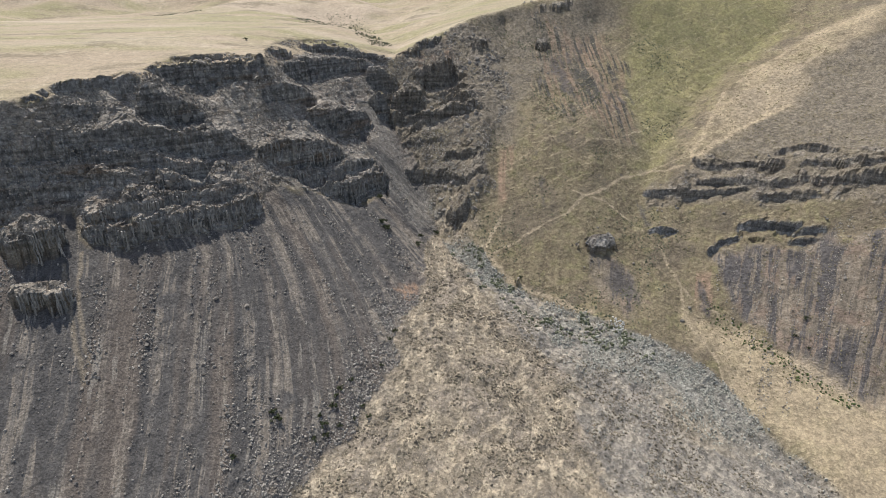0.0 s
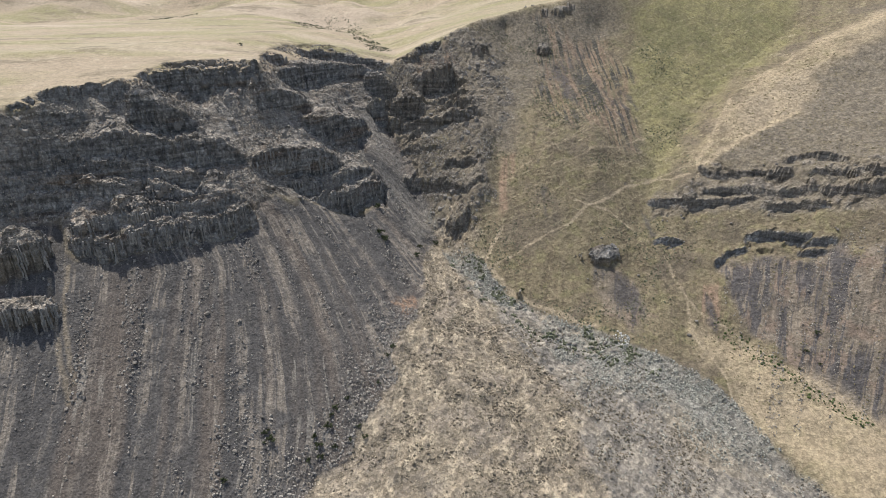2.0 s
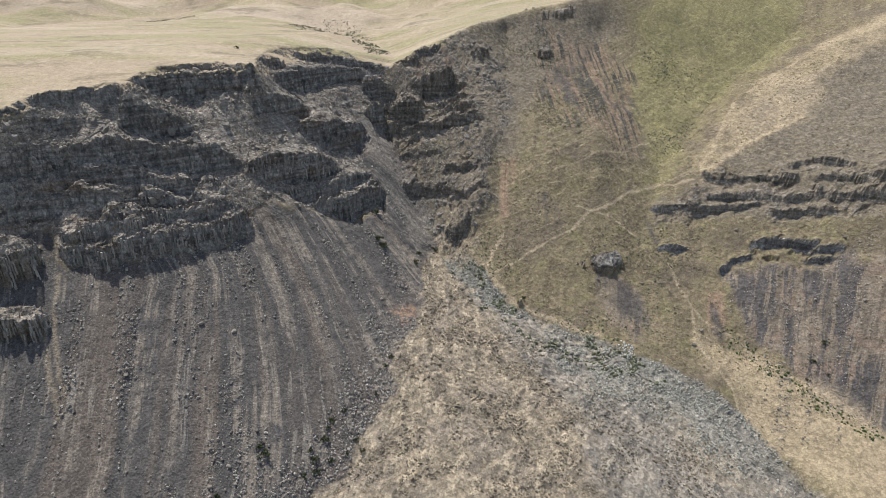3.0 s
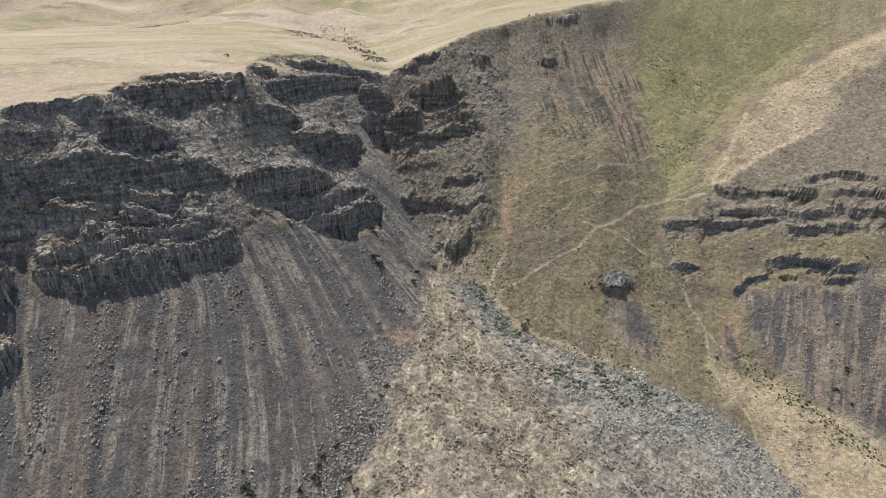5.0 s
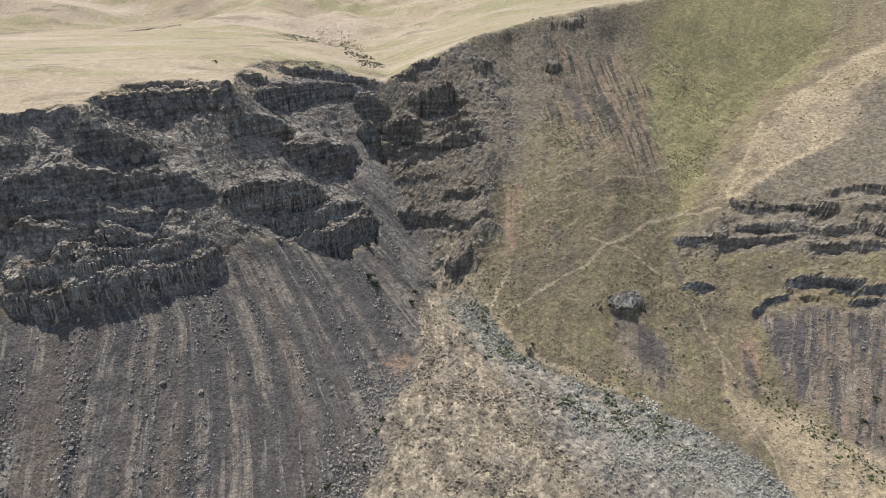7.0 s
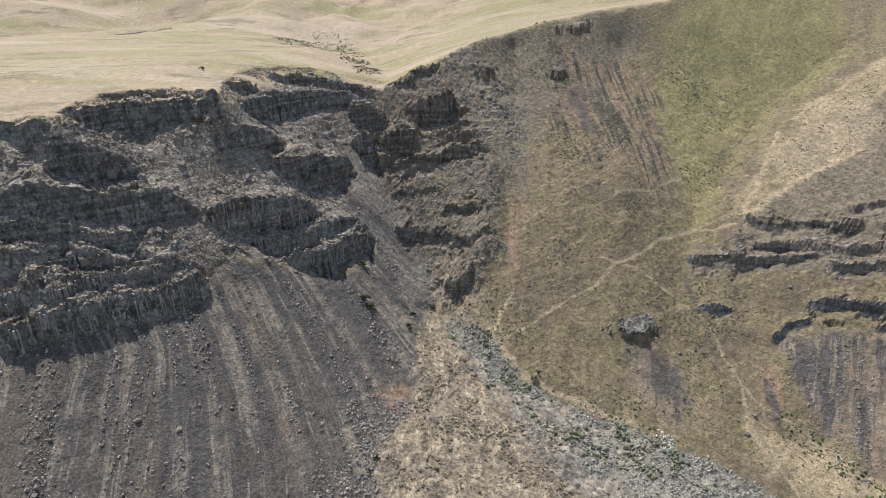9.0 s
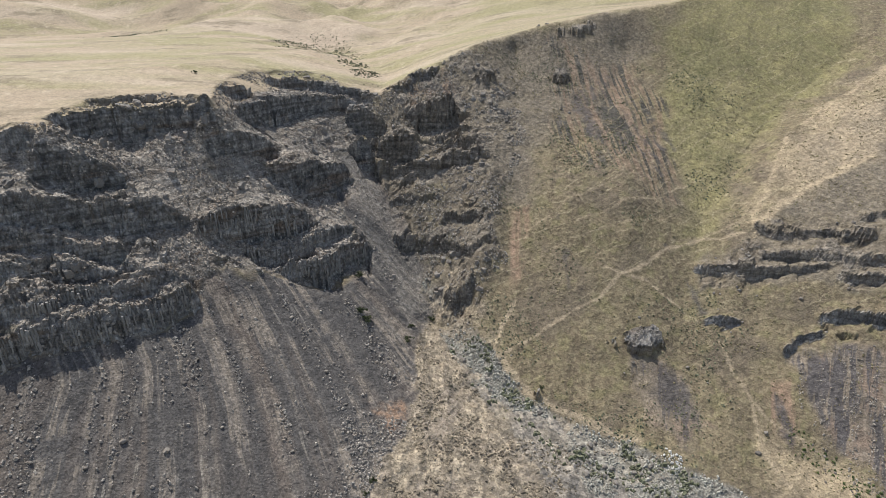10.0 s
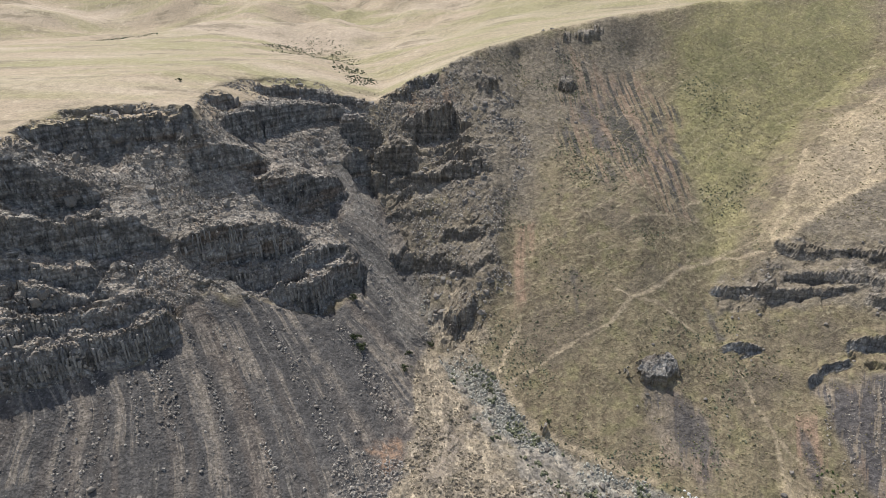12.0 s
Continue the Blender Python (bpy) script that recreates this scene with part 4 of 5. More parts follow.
# worn lines on the slopes: width, then the way in the plan
TRAILS = [
    (0.45, [(18, 216), (28, 220), (37, 224), (50, 229), (59, 237), (66, 240), (78, 249), (91, 254), (105, 253)]),
    (0.35, [(59, 237), (68, 237), (74, 233), (82, 226)]),
    (0.3, [(52, 240), (59, 237)]),
    (1.1, [(18, 217), (20.5, 212), (25, 207), (31, 202), (37, 198), (45, 194.5), (55, 190)]),
    (0.7, [(24, 231), (20.5, 227), (17, 219)]),
    (0.5, [(22, 228), (18, 222)]),
    (0.45, [(87, 220), (89, 211), (91, 202), (90, 189), (95, 177), (97, 166)]),
    (0.35, [(91, 202), (104, 190), (116, 178), (135, 166)]),
    (0.22, [(30, 253), (44, 260), (68, 271), (93, 288)]),
    (0.2, [(47, 253), (76, 265), (100, 280)]),
    (0.22, [(79, 260), (103, 278), (115, 285)]),
    (0.22, [(80, 252), (105, 258), (118, 266)]),
    (0.18, [(34, 245), (52, 250), (78, 258)]),
    (0.8, [(-120, 172), (-117, 165), (-110, 152), (-103, 140)]),
    (0.5, [(-117, 177), (-112, 160), (-104, 145)]),
]


# dark seams of bare rock and soil down the slope
SEAMS = [[(46, 300), (45, 288), (42.5, 262), (41, 244), (40, 233)], [(62, 318), (66, 300), (72, 282), (74, 268)], [(66, 322), (72, 302), (80, 276)], [(72, 326), (80, 302), (88, 280)], [(58, 316), (61, 302), (66, 286), (69, 272)], [(69, 324), (76, 300), (84, 276)], [(76, 322), (83, 304), (90, 290)],
         [(78, 249), (82, 240), (84, 232)], [(56, 296), (59, 284), (60, 276)]]


def tints(x, y, z, made):
    n, n2 = fbm(x, y, 10, 3, 120), fbm(x, y, 2.5, 3, 121)
    green = zone(x, y, [(84, 266), (90, 300), (95, 345), (112, 364), (200, 380), (190, 345), (150, 318), (128, 300), (110, 280), (90, 258)], 8, 10, 20, 130)
    green = np.maximum(green, 0.3 * zone(x, y, [(-15, 325), (50, 352), (120, 374), (300, 395), (300, 620), (60, 620), (0, 420)], 12, 20, 40, 131))
    purple = zone(x, y, [(-5, 310), (28, 345), (90, 360), (85, 335), (50, 305), (32, 285), (26, 262), (18, 262)], 6, 8, 14, 140)
    # flank right of the spur: its shade is put into this darker colour
    purple = np.maximum(purple, zone(x, y, [(118, 258), (140, 284), (165, 300), (200, 305), (260, 300), (260, 180), (160, 228), (125, 248)], 4, 5, 14, 142))
    sd, _ = near(x + 1.5 * n2, y + 1.5 * n2, SPUR[1:])
    west = inside(x, y, [(p[0], p[1]) for p in SPUR] + [(240, 400), (60, 400), (60, 200), (100, 200)])
    # tan ground along the spur crest, its sunlit brightness painted into the colour
    tan = 0.8 * zone(x, y, [(108, 256), (118, 270), (130, 286), (144, 301), (161, 311), (178, 319), (240, 338), (240, 322), (207, 309), (189, 304), (176, 296), (164, 280), (154, 272), (140, 269), (127, 264), (113, 257)], 4.5, 4.0, 9, 153) * (0.65 + 0.35 * smooth(-0.4, 0.4, n))
    tan = np.maximum(tan, 0.8 * smooth(3.2, 0.4, sd) * np.where(west, smooth(1.5, 0.0, sd), 1.0) * (y > 250) * smooth(-0.7, 0.1, n + 0.3))
    td, _ = near(x + n2, y + n2, [(111, 256), (120, 261), (130, 266), (143, 270), (156, 273.5)])
    tan = np.maximum(tan, 0.95 * smooth(2.8, 0.4, td))
    purple = np.maximum(purple, zone(x, y, BUTTRESS_ZONE, 4, 4, 9, 143))
    purple = np.maximum(purple, zone(x, y, BANDS_ZONE, 1.5, 3.0, 8, 96))
    tan = np.maximum(tan, 0.9 * zone(x, y, [(-18, 193), (-11, 197), (-9, 191), (-13, 187)], 1.5, 2, 4, 151))
    tan = np.maximum(tan, 0.7 * zone(x, y, [(90, 190), (100, 190), (118, 179), (160, 150), (200, 100), (130, 60), (112, 140), (98, 164)], 4, 5, 9, 152))
    pink = 0.75 * zone(x, y, [(62, 320), (78, 322), (90, 290), (84, 268), (70, 285)], 6, 10, 10, 160)
    pink = np.maximum(pink, zone(x, y, [(27, 262), (31, 262), (27, 240), (22, 232), (20, 234)], 1.5, 1.5, 5, 161))
    pink = np.maximum(pink, zone(x, y, [(-12, 306), (2, 316), (4, 306), (-10, 292)], 2, 3, 5, 162))
    stripe = zone(x, y, [(107, 212), (116, 217), (140, 210), (165, 206), (230, 172), (230, 112), (150, 156), (133, 163), (120, 174), (110, 188)], 2, 4, 9, 170)
    stripe = np.maximum(stripe, 0.22 * zone(x, y, [(48, 318), (75, 318), (92, 270), (66, 258)], 5, 5, 9, 171))
    stripe = np.maximum(stripe, 0.8 * zone(x, y, [(58, 214), (70, 214), (76, 196), (66, 188), (60, 196)], 2, 3, 6, 172))
    grey = zone(x, y, [(98, 204.5), (100.3, 201), (100, 194), (98, 190.5), (96.3, 195), (96.8, 201)], 0.8, 0.8, 3, 180)
    grey = np.maximum(grey, 0.9 * zone(x, y, [(53, 314), (57, 314), (61, 300), (62, 288), (57, 294)], 1.5, 2.5, 5, 181))
    grey = np.maximum(grey, 0.5 * zone(x, y, [(62, 213), (69, 213), (77, 198), (71, 190), (66, 197)], 2.5, 6, 6, 182))
    grey = np.maximum(grey, 0.8 * zone(x, y, [(82, 236), (84, 236), (86, 228), (84, 227)], 0.8, 1, 3, 183))
    for line in SEAMS:
        d, _ = near(x + 1.6 * n + 0.5 * n2, y, line)
        grey = np.maximum(grey, 0.75 * smooth(1.3, 0.2, d + 0.8 * n2) * smooth(-0.35, 0.25, fbm(x, y, 11, 3, 185)))
    pink = np.maximum(pink, zone(x, y, [(97, 208), (104, 206), (103, 194), (99, 189), (94, 196)], 1.5, 1.5, 4, 163))
    path = np.zeros(x.shape)
    for width, line in TRAILS:
        d, _ = near(x + 0.7 * n, y + 0.7 * n, line)
        path = np.maximum(path, (0.42 if width < 0.25 else 0.75) * smooth(width + 0.25, width * 0.35, d + 0.3 * n2) * (1 - made["rock"]) * (1 - 0.5 * made["talus"]))
    green = np.maximum(green, 0.9 * zone(x, y, [(-7, 278), (3, 272), (5, 250), (1, 240), (-5, 250)], 2, 2, 6, 164))
    scar = zone(x, y, [(50, 336), (80, 334), (91, 310), (88, 280), (76, 262), (66, 268), (54, 276), (44, 290), (46, 310)], 4, 6, 10, 186)
    pale = 0.75 * zone(x, y, [(-38, 275), (-27, 281), (-15, 264), (-5, 246), (-9, 222), (-18, 238), (-27, 252), (-35, 261)], 3, 4, 8, 187)
    return dict(scar=scar, pale=pale, green=green, purple=purple, tan=tan, pink=pink, stripe=stripe, path=path, grey=grey)


sheet(GX, GY)


# ---- loose stone and brush ----
def stone_material(name, dark, light, warm, size=0.5):
    m = Nodes(name, 0.9)
    pick = m.nt.nodes.new("ShaderNodeNewGeometry").outputs["Random Per Island"]
    c = m.mix(pick, dark, light)
    c = m.mix(m.step(m.noise(3.0, 3), 0.5, 0.7), c, warm)
    c = m.scale(c, m.step(m.noise(size * 0.5, 3, 0.7), 0.3, 0.7, 0.75, 1.2))
    return m.done(c)


SCREE = stone_material("scree_stone", (0.15, 0.138, 0.126), (0.42, 0.38, 0.33), (0.26, 0.22, 0.18))
WASH = stone_material("wash_stone", (0.18, 0.175, 0.15), (0.42, 0.405, 0.35), (0.29, 0.265, 0.225))
RUBBLE = stone_material("cliff_rubble", (0.16, 0.144, 0.128), (0.40, 0.36, 0.305), (0.19, 0.15, 0.115))
BRUSH = stone_material("low_brush", (0.12, 0.102, 0.08), (0.27, 0.225, 0.165), (0.17, 0.15, 0.105))
OLIVE = stone_material("stream_brush", (0.075, 0.082, 0.05), (0.17, 0.175, 0.115), (0.13, 0.125, 0.08))
SAGE = stone_material("sage_brush", (0.10, 0.108, 0.07), (0.20, 0.20, 0.135), (0.11, 0.11, 0.07))
TUFT = stone_material("grass_tuft", (0.13, 0.11, 0.066), (0.25, 0.21, 0.128), (0.19, 0.172, 0.085))
DRY = stone_material("dry_tuft", (0.22, 0.185, 0.135), (0.42, 0.35, 0.255), (0.32, 0.265, 0.19))
WHITE = stone_material("white_stone", (0.45, 0.44, 0.41), (0.68, 0.66, 0.62), (0.5, 0.47, 0.42))


def lump(seed, jag, flat):
    """A low angular lump with a broken flat top: eight corners, ten faces."""
    rs = np.random.RandomState(seed)
    foot = np.array([(1, 1, -1), (-1, 1, -1), (-1, -1, -1), (1, -1, -1)], float) * (0.85, 0.85, 1)
    top = np.array([(1, 1, 1), (-1, 1, 1), (-1, -1, 1), (1, -1, 1)], float) * (0.55, 0.55, 0.8) + (rs.rand(4, 3) - 0.5) * (0.3, 0.3, 0.7)
    v = np.r_[foot, top]
    f = np.array([q for i in range(4) for q in ((i, (i + 1) % 4, i + 4), ((i + 1) % 4, (i + 1) % 4 + 4, i + 4))] + [(4, 5, 6), (4, 6, 7)])
    v = v * (1 + jag * (rs.rand(len(v), 1) * 2 - 1)) * (1.0, 0.6 + 0.35 * rs.rand(), flat)
    return v, f


def strew(name, label, category, x, y, radius, material, jag=0.3, flat=0.7, sink=0.25, upright=False):
    """Many lumps on the ground, joined into one object."""
    rs = np.random.RandomState(len(x) + 7)
    z = on_ground(x, y)[0]
    shapes = [lump(k + 3, jag, flat) for k in range(6)]
    kind = rs.randint(0, 6, len(x))
    yaw, tip = rs.rand(len(x)) * 6.283, (rs.rand(len(x)) - 0.5) * (0.2 if upright else 1.4)
    verts, faces, base = [], [], 0
    for k, (v, f) in enumerate(shapes):
        i = np.where(kind == k)[0]
        if not len(i):
            continue
        p = v[None] * radius[i, None, None]
        ct, st = np.cos(tip[i])[:, None], np.sin(tip[i])[:, None]
        px, pz = p[..., 0] * ct - p[..., 2] * st, p[..., 0] * st + p[..., 2] * ct
        cy, sy = np.cos(yaw[i])[:, None], np.sin(yaw[i])[:, None]
        qx, qy = px * cy - p[..., 1] * sy, px * sy + p[..., 1] * cy
        verts.append(np.dstack([qx + x[i, None], qy + y[i, None], pz + (z[i] + radius[i] * (flat - 2 * sink * flat))[:, None]]).reshape(-1, 3))
        faces.append((f[None] + (np.arange(len(i)) * len(v))[:, None, None] + base).reshape(-1, 3))
        base += len(i) * len(v)
    me = bpy.data.meshes.new(name)
    v, f = np.concatenate(verts), np.concatenate(faces)
    me.vertices.add(len(v))
    me.vertices.foreach_set("co", v.ravel().astype(np.float32))
    me.loops.add(f.size)
    me.loops.foreach_set("vertex_index", f.ravel().astype(np.int32))
    me.polygons.add(len(f))
    me.polygons.foreach_set("loop_start", np.arange(0, f.size, 3, dtype=np.int32))
    me.update(calc_edges=True)
    me.polygons.foreach_set("use_smooth", np.zeros(len(f), bool))
    me.materials.append(material)
    return tagged(new(name, me), label, category, kind="stuff")


def places(count, box, weight, seed):
    """Random places in a box of the plan, kept where weight(x, y, masks) is high."""
    rs = np.random.RandomState(seed)
    xs, ys = [], []
    got = 0
    for _ in range(12):
        x, y = box[0] + rs.rand(count * 2) * (box[1] - box[0]), box[2] + rs.rand(count * 2) * (box[3] - box[2])
        z, made, part_of = on_ground(x, y)
        keep = rs.rand(len(x)) < weight(x, y, made, part_of)
        xs.append(x[keep])
        ys.append(y[keep])
        got += keep.sum()
        if got >= count:
            break
    return np.concatenate(xs)[:count], np.concatenate(ys)[:count]


def sizes(n, small, large, seed, power=3.0):
    return small + (large - small) * np.random.RandomState(seed).rand(n) ** power


def streaky(x, y, made, part_of):
    u = made["u"]
    lines = smooth(0.1, 0.7, value_noise(u * 0.35, y * 0.02, 301) + 0.6 * value_noise(u * 1.1, y * 0.03, 302))
    return (part_of == 3) * (0.04 + 0.96 * lines * smooth(-0.6, 0.5, fbm(x, y, 14, 2, 303)))


x, y = places(11000, (-165, 0, 100, 285), streaky, 1)
strew("scree_stones", "loose dark grey basalt stones strewn down the scree", "stones", x, y, sizes(len(x), 0.09, 0.5, 11, 4), SCREE)
x, y = places(4000, (-70, -8, 98, 190), lambda x, y, made, part_of: (part_of == 3) * smooth(16, 2, near(x, y, TALUS_FOOT)[0]), 2)
strew("scree_foot_stones", "coarse dark stones gathered along the foot of the scree", "stones", x, y, sizes(len(x), 0.12, 0.5, 12), SCREE)
x, y = places(11000, (-20, 135, 95, 265), lambda x, y, made, part_of: (0.02 * (part_of == 4) + made["wash"]) * smooth(-0.7, 0.3, fbm(x, y, 6, 3, 311)), 3)
strew("wash_stones", "pale grey boulders and cobbles filling the stream bed", "stones", x, y, sizes(len(x), 0.10, 0.5, 13), WASH)
x, y = places(26000, (-165, 35, 165, 325), lambda x, y, made, part_of: ((part_of == 1) | (part_of == 2) | (part_of > 7)) * smooth(-0.5, 0.5, fbm(x, y, 9, 3, 321)), 4)
strew("cliff_rubble", "broken brown and grey rubble lying on the cliff ledges", "rubble", x, y, sizes(len(x), 0.10, 0.5, 14, 4), RUBBLE)
x, y = places(6000, (20, 130, 95, 190), lambda x, y, made, part_of: (part_of == 4) * (1 - made["wash"]) * smooth(-0.3, 0.4, fbm(x, y, 8, 3, 313)), 31)
strew("wash_brush", "low grey-brown brush on the old stream gravel", "brush", x, y, sizes(len(x), 0.13, 0.45, 15), BRUSH, 0.5, 0.6, 0.3, True)
x, y = places(8000, (-62, 75, 95, 240), lambda x, y, made, part_of: (part_of == 5) * (0.06 + smooth(0.0, 0.6, fbm(x, y, 6, 3, 331))), 5)
strew("fan_brush", "low grey-brown brush dotting the debris fan", "brush", x, y, sizes(len(x), 0.14, 0.55, 15, 3), BRUSH, 0.5, 0.6, 0.3, True)
x, y = places(14000, (-62, 75, 100, 240), lambda x, y, made, part_of: (part_of == 5) * 0.5, 23)
strew("fan_tufts", "bleached tan grass tufts covering the debris fan", "grass", x, y, sizes(len(x), 0.1, 0.3, 24, 2), DRY, 0.5, 0.6, 0.3, True)
x, y = places(16000, (5, 190, 160, 350), lambda x, y, made, part_of: (part_of == 6) * (0.25 + 0.75 * smooth(-0.3, 0.5, fbm(x, y, 7, 3, 341))), 6)
strew("grass_tufts", "dry olive grass tufts covering the hillside", "grass", x, y, sizes(len(x), 0.10, 0.4, 16, 4), TUFT, 0.5, 0.55, 0.3, True)
x, y = places(4000, (5, 190, 160, 350), lambda x, y, made, part_of: ((part_of == 6) | (part_of == 7)) * smooth(0.0, 0.7, fbm(x, y, 16, 3, 351)) * smooth(112, 95, x + 0.3 * (250 - y)), 7)
strew("slope_brush", "small dark olive brush scattered over the hillside", "brush", x, y, sizes(len(x), 0.12, 0.42, 17, 3), OLIVE, 0.4, 0.7, 0.25)
x, y = places(620, (-12, 75, 165, 250), lambda x, y, made, part_of: (part_of == 4) * smooth(9, 2, near(x, y, [(2, 236), (14, 214), (27, 200), (36, 190), (52, 183), (66, 176)])[0]) * smooth(-0.1, 0.5, fbm(x, y, 5, 3, 315)), 32)
strew("stream_brush", "olive brush growing among the stream bed stones", "brush", x, y, sizes(len(x), 0.25, 0.75, 33, 1.5), OLIVE, 0.5, 0.7, 0.25, True)
x, y = places(55, (58, 84, 180, 192), lambda x, y, made, part_of: smooth(4, 1, np.hypot(x - 63, y - 185)), 8)
strew("white_stones", "small heap of white stones at the slope foot", "stones", x, y, sizes(len(x), 0.2, 0.5, 18, 1.5), WHITE)

GREEN = stone_material("green_brush", (0.05, 0.065, 0.028), (0.115, 0.14, 0.06), (0.10, 0.13, 0.04))
x, y = places(260, (96, 140, 155, 200), lambda x, y, made, part_of: smooth(4, 0.5, near(x, y, [(100, 193), (110, 182), (120, 171), (127, 165), (136, 158)])[0]) * (part_of == 6), 33)
strew("green_brush", "fresh green brush along the foot of the slope", "brush", x, y, sizes(len(x), 0.15, 0.5, 34, 2), GREEN, 0.5, 0.7, 0.25, True)
x, y = places(2600, (104, 170, 155, 214), lambda x, y, made, part_of: (part_of == 6) * smooth(0.0, 0.6, value_noise(x * 260 / (y + 60) * 0.5, y * 0.03, 371)), 35)
strew("slide_stones", "pale stones in lines down the dark slide", "stones", x, y, sizes(len(x), 0.1, 0.4, 36), RUBBLE)


def sage_patch(x, y, made, part_of):
    a = smooth(1.0, 0.5, np.hypot((x + 72 + (y - 430) * 0.25) / 30, (y - 430) / 60))
    b = smooth(1.0, 0.4, np.hypot((x + 38 + (y - 350) * 0.25) / 11, (y - 350) / 45))
    c = smooth(1.0, 0.6, np.hypot((x + 205) / 34, (y - 468) / 14))
    return np.clip(a + b + c, 0, 1) * smooth(-0.6, 0.5, fbm(x, y, 10, 3, 361)) * (part_of == 0)


x, y = places(2600, (-260, -15, 250, 520), sage_patch, 9)
strew("sage_brush", "dark green sagebrush scattered over the dry plateau", "brush", x, y, sizes(len(x), 0.18, 0.5, 19, 2.0), SAGE, 0.5, 0.75, 0.2, True)


# ---- basalt columns on the outcrops ----
def column_material():
    m = Nodes("basalt_column", 0.85)
    pick = m.nt.nodes.new("ShaderNodeObjectInfo").outputs["Random"]
    c = m.mix(pick, (0.18, 0.174, 0.165), (0.34, 0.322, 0.295))
    c = m.mix(m.step(m.noise(0.8, 4, 0.65), 0.52, 0.7), c, (0.20, 0.165, 0.125))
    c = m.scale(c, m.step(m.noise(0.35, 3, 0.7), 0.3, 0.7, 0.7, 1.25))
    m.bump(m.noise(0.3, 4, 0.65), 0.12, 0.8)
    return m.done(c)


def column_mesh(seed, material):
    """A rough prism of five or six sides, broken across, one high and about one across."""
    rs = np.random.RandomState(seed)
    sides = rs.randint(5, 7)
    angles = (np.arange(sides) + 0.5 * rs.rand(sides)) * 6.2832 / sides
    r = 0.5 * (0.85 + 0.3 * rs.rand(sides))
    bm = bmesh.new()
    rings = []
    for k, (h, s) in enumerate(((0.0, 1.05), (0.45 + 0.2 * rs.rand(), 1.0), (1.0, 0.86))):
        ox, oy = (rs.rand(2) - 0.5) * 0.16
        rings.append([bm.verts.new((r[i] * s * math.cos(angles[i]) + ox, r[i] * s * math.sin(angles[i]) + oy, h + (0.0 if k == 0 else 0.05 * (rs.rand() - 0.5)))) for i in range(sides)])
    for low, top in zip(rings, rings[1:]):
        for i in range(sides):
            j = (i + 1) % sides
            bm.faces.new((low[i], low[j], top[j], top[i]))
    bm.faces.new(rings[-1])
    me = bpy.data.meshes.new("column")
    bm.to_mesh(me)
    bm.free()
    me.materials.append(material)
    return me


COLUMN = column_material()
COLUMNS = [column_mesh(900 + k, COLUMN) for k in range(10)]


def face_columns(owner, core, directions, reach, step_wide, rs, limit=300):
    """Columns on the steep edge round a core: looks outward for the drop."""
    r = np.linspace(0.15, 2.0, 22) * reach
    px = core[:, None, 0] + directions[:, None, 0] * r[None]
    py = core[:, None, 1] + directions[:, None, 1] * r[None]
    z = on_ground(px.ravel(), py.ravel())[0].reshape(px.shape)
    fallen = z[:, :-2] - z[:, 2:]
    at = fallen.argmax(axis=1)
    made = 0
    for i, k in enumerate(at):
        top, low = z[i, max(k - 1, 0)], z[i, min(k + 3, z.shape[1] - 1)]
        if top - low < 2.2 or made >= limit:
            continue
        x, y = px[i, k + 1], py[i, k + 1]
        if rs.rand() < 0.3:
            continue
        cut, upper, shift = max(low - 0.6, top - 2.2 - 1.6 * rs.rand()), top + (rs.rand() - 0.8) * 1.6, 0.5 * (rs.rand() - 0.8)
        while upper - cut > 0.6:
            wide = step_wide * (0.6 + 0.8 * rs.rand() ** 1.5)
            ob = new("column", COLUMNS[rs.randint(10)])
            ob.parent = owner
            ob.matrix_basis = pose(x + directions[i, 0] * shift, y + directions[i, 1] * shift, cut, 12 * (rs.rand() - 0.5), 12 * (rs.rand() - 0.5), 360 * rs.rand()) @ Matrix.Diagonal((wide, wide, upper - cut, 1))
            made += 1
            upper, cut, shift = cut + 0.2, max(low - 0.6, cut - 1.6 - 1.4 * rs.rand()), shift + 0.2 + 0.4 * rs.rand()
            if rs.rand() < 0.35:
                break


def ring(ax, ay, bx, by, step):
    """Starting points on a core and the ways out from it, all round."""
    length = math.dist((ax, ay), (bx, by))
    nx, ny = (by - ay) / max(length, 0.01), -(bx - ax) / max(length, 0.01)
    core, out = [], []
    for side in (1, -1):
        for s in np.arange(0, length, step):
            core.append((ax + (bx - ax) * s / length, ay + (by - ay) * s / length))
            out.append((nx * side, ny * side))
    for cx, cy, turn in ((ax, ay, math.atan2(-ny, -nx) - math.pi), (bx, by, math.atan2(ny, nx))):
        for a in np.arange(0, math.pi, step / 6.0):
            core.append((cx, cy))
            out.append((math.cos(turn + a), math.sin(turn + a)))
    return np.array(core), np.array(out)


rs = np.random.RandomState(41)
for thing, columns, line in STEPS:
    if columns:
        lx, ly, lh = along(line, 0.7)
        nx, ny = np.gradient(ly), -np.gradient(lx)
        out = np.c_[nx, ny] / np.hypot(nx, ny)[:, None]
        face_columns(outcrops[len(KNOBS) + list(STEP_THINGS).index(thing)] if thing else outcrops[1 - 8], np.c_[lx, ly] - 3.2 * out, out, 3.2, 0.62, rs, 150 if thing else 60)
for k, (name, ax, ay, cx, cy, reach, crown, drop, _) in enumerate(KNOBS):
    ob = outcrops.get(k)
    if ob and name.startswith("basalt"):
        core, out = ring(ax, ay, cx, cy, 0.65)
        face_columns(ob, core, out, reach, 0.62, rs, 140)


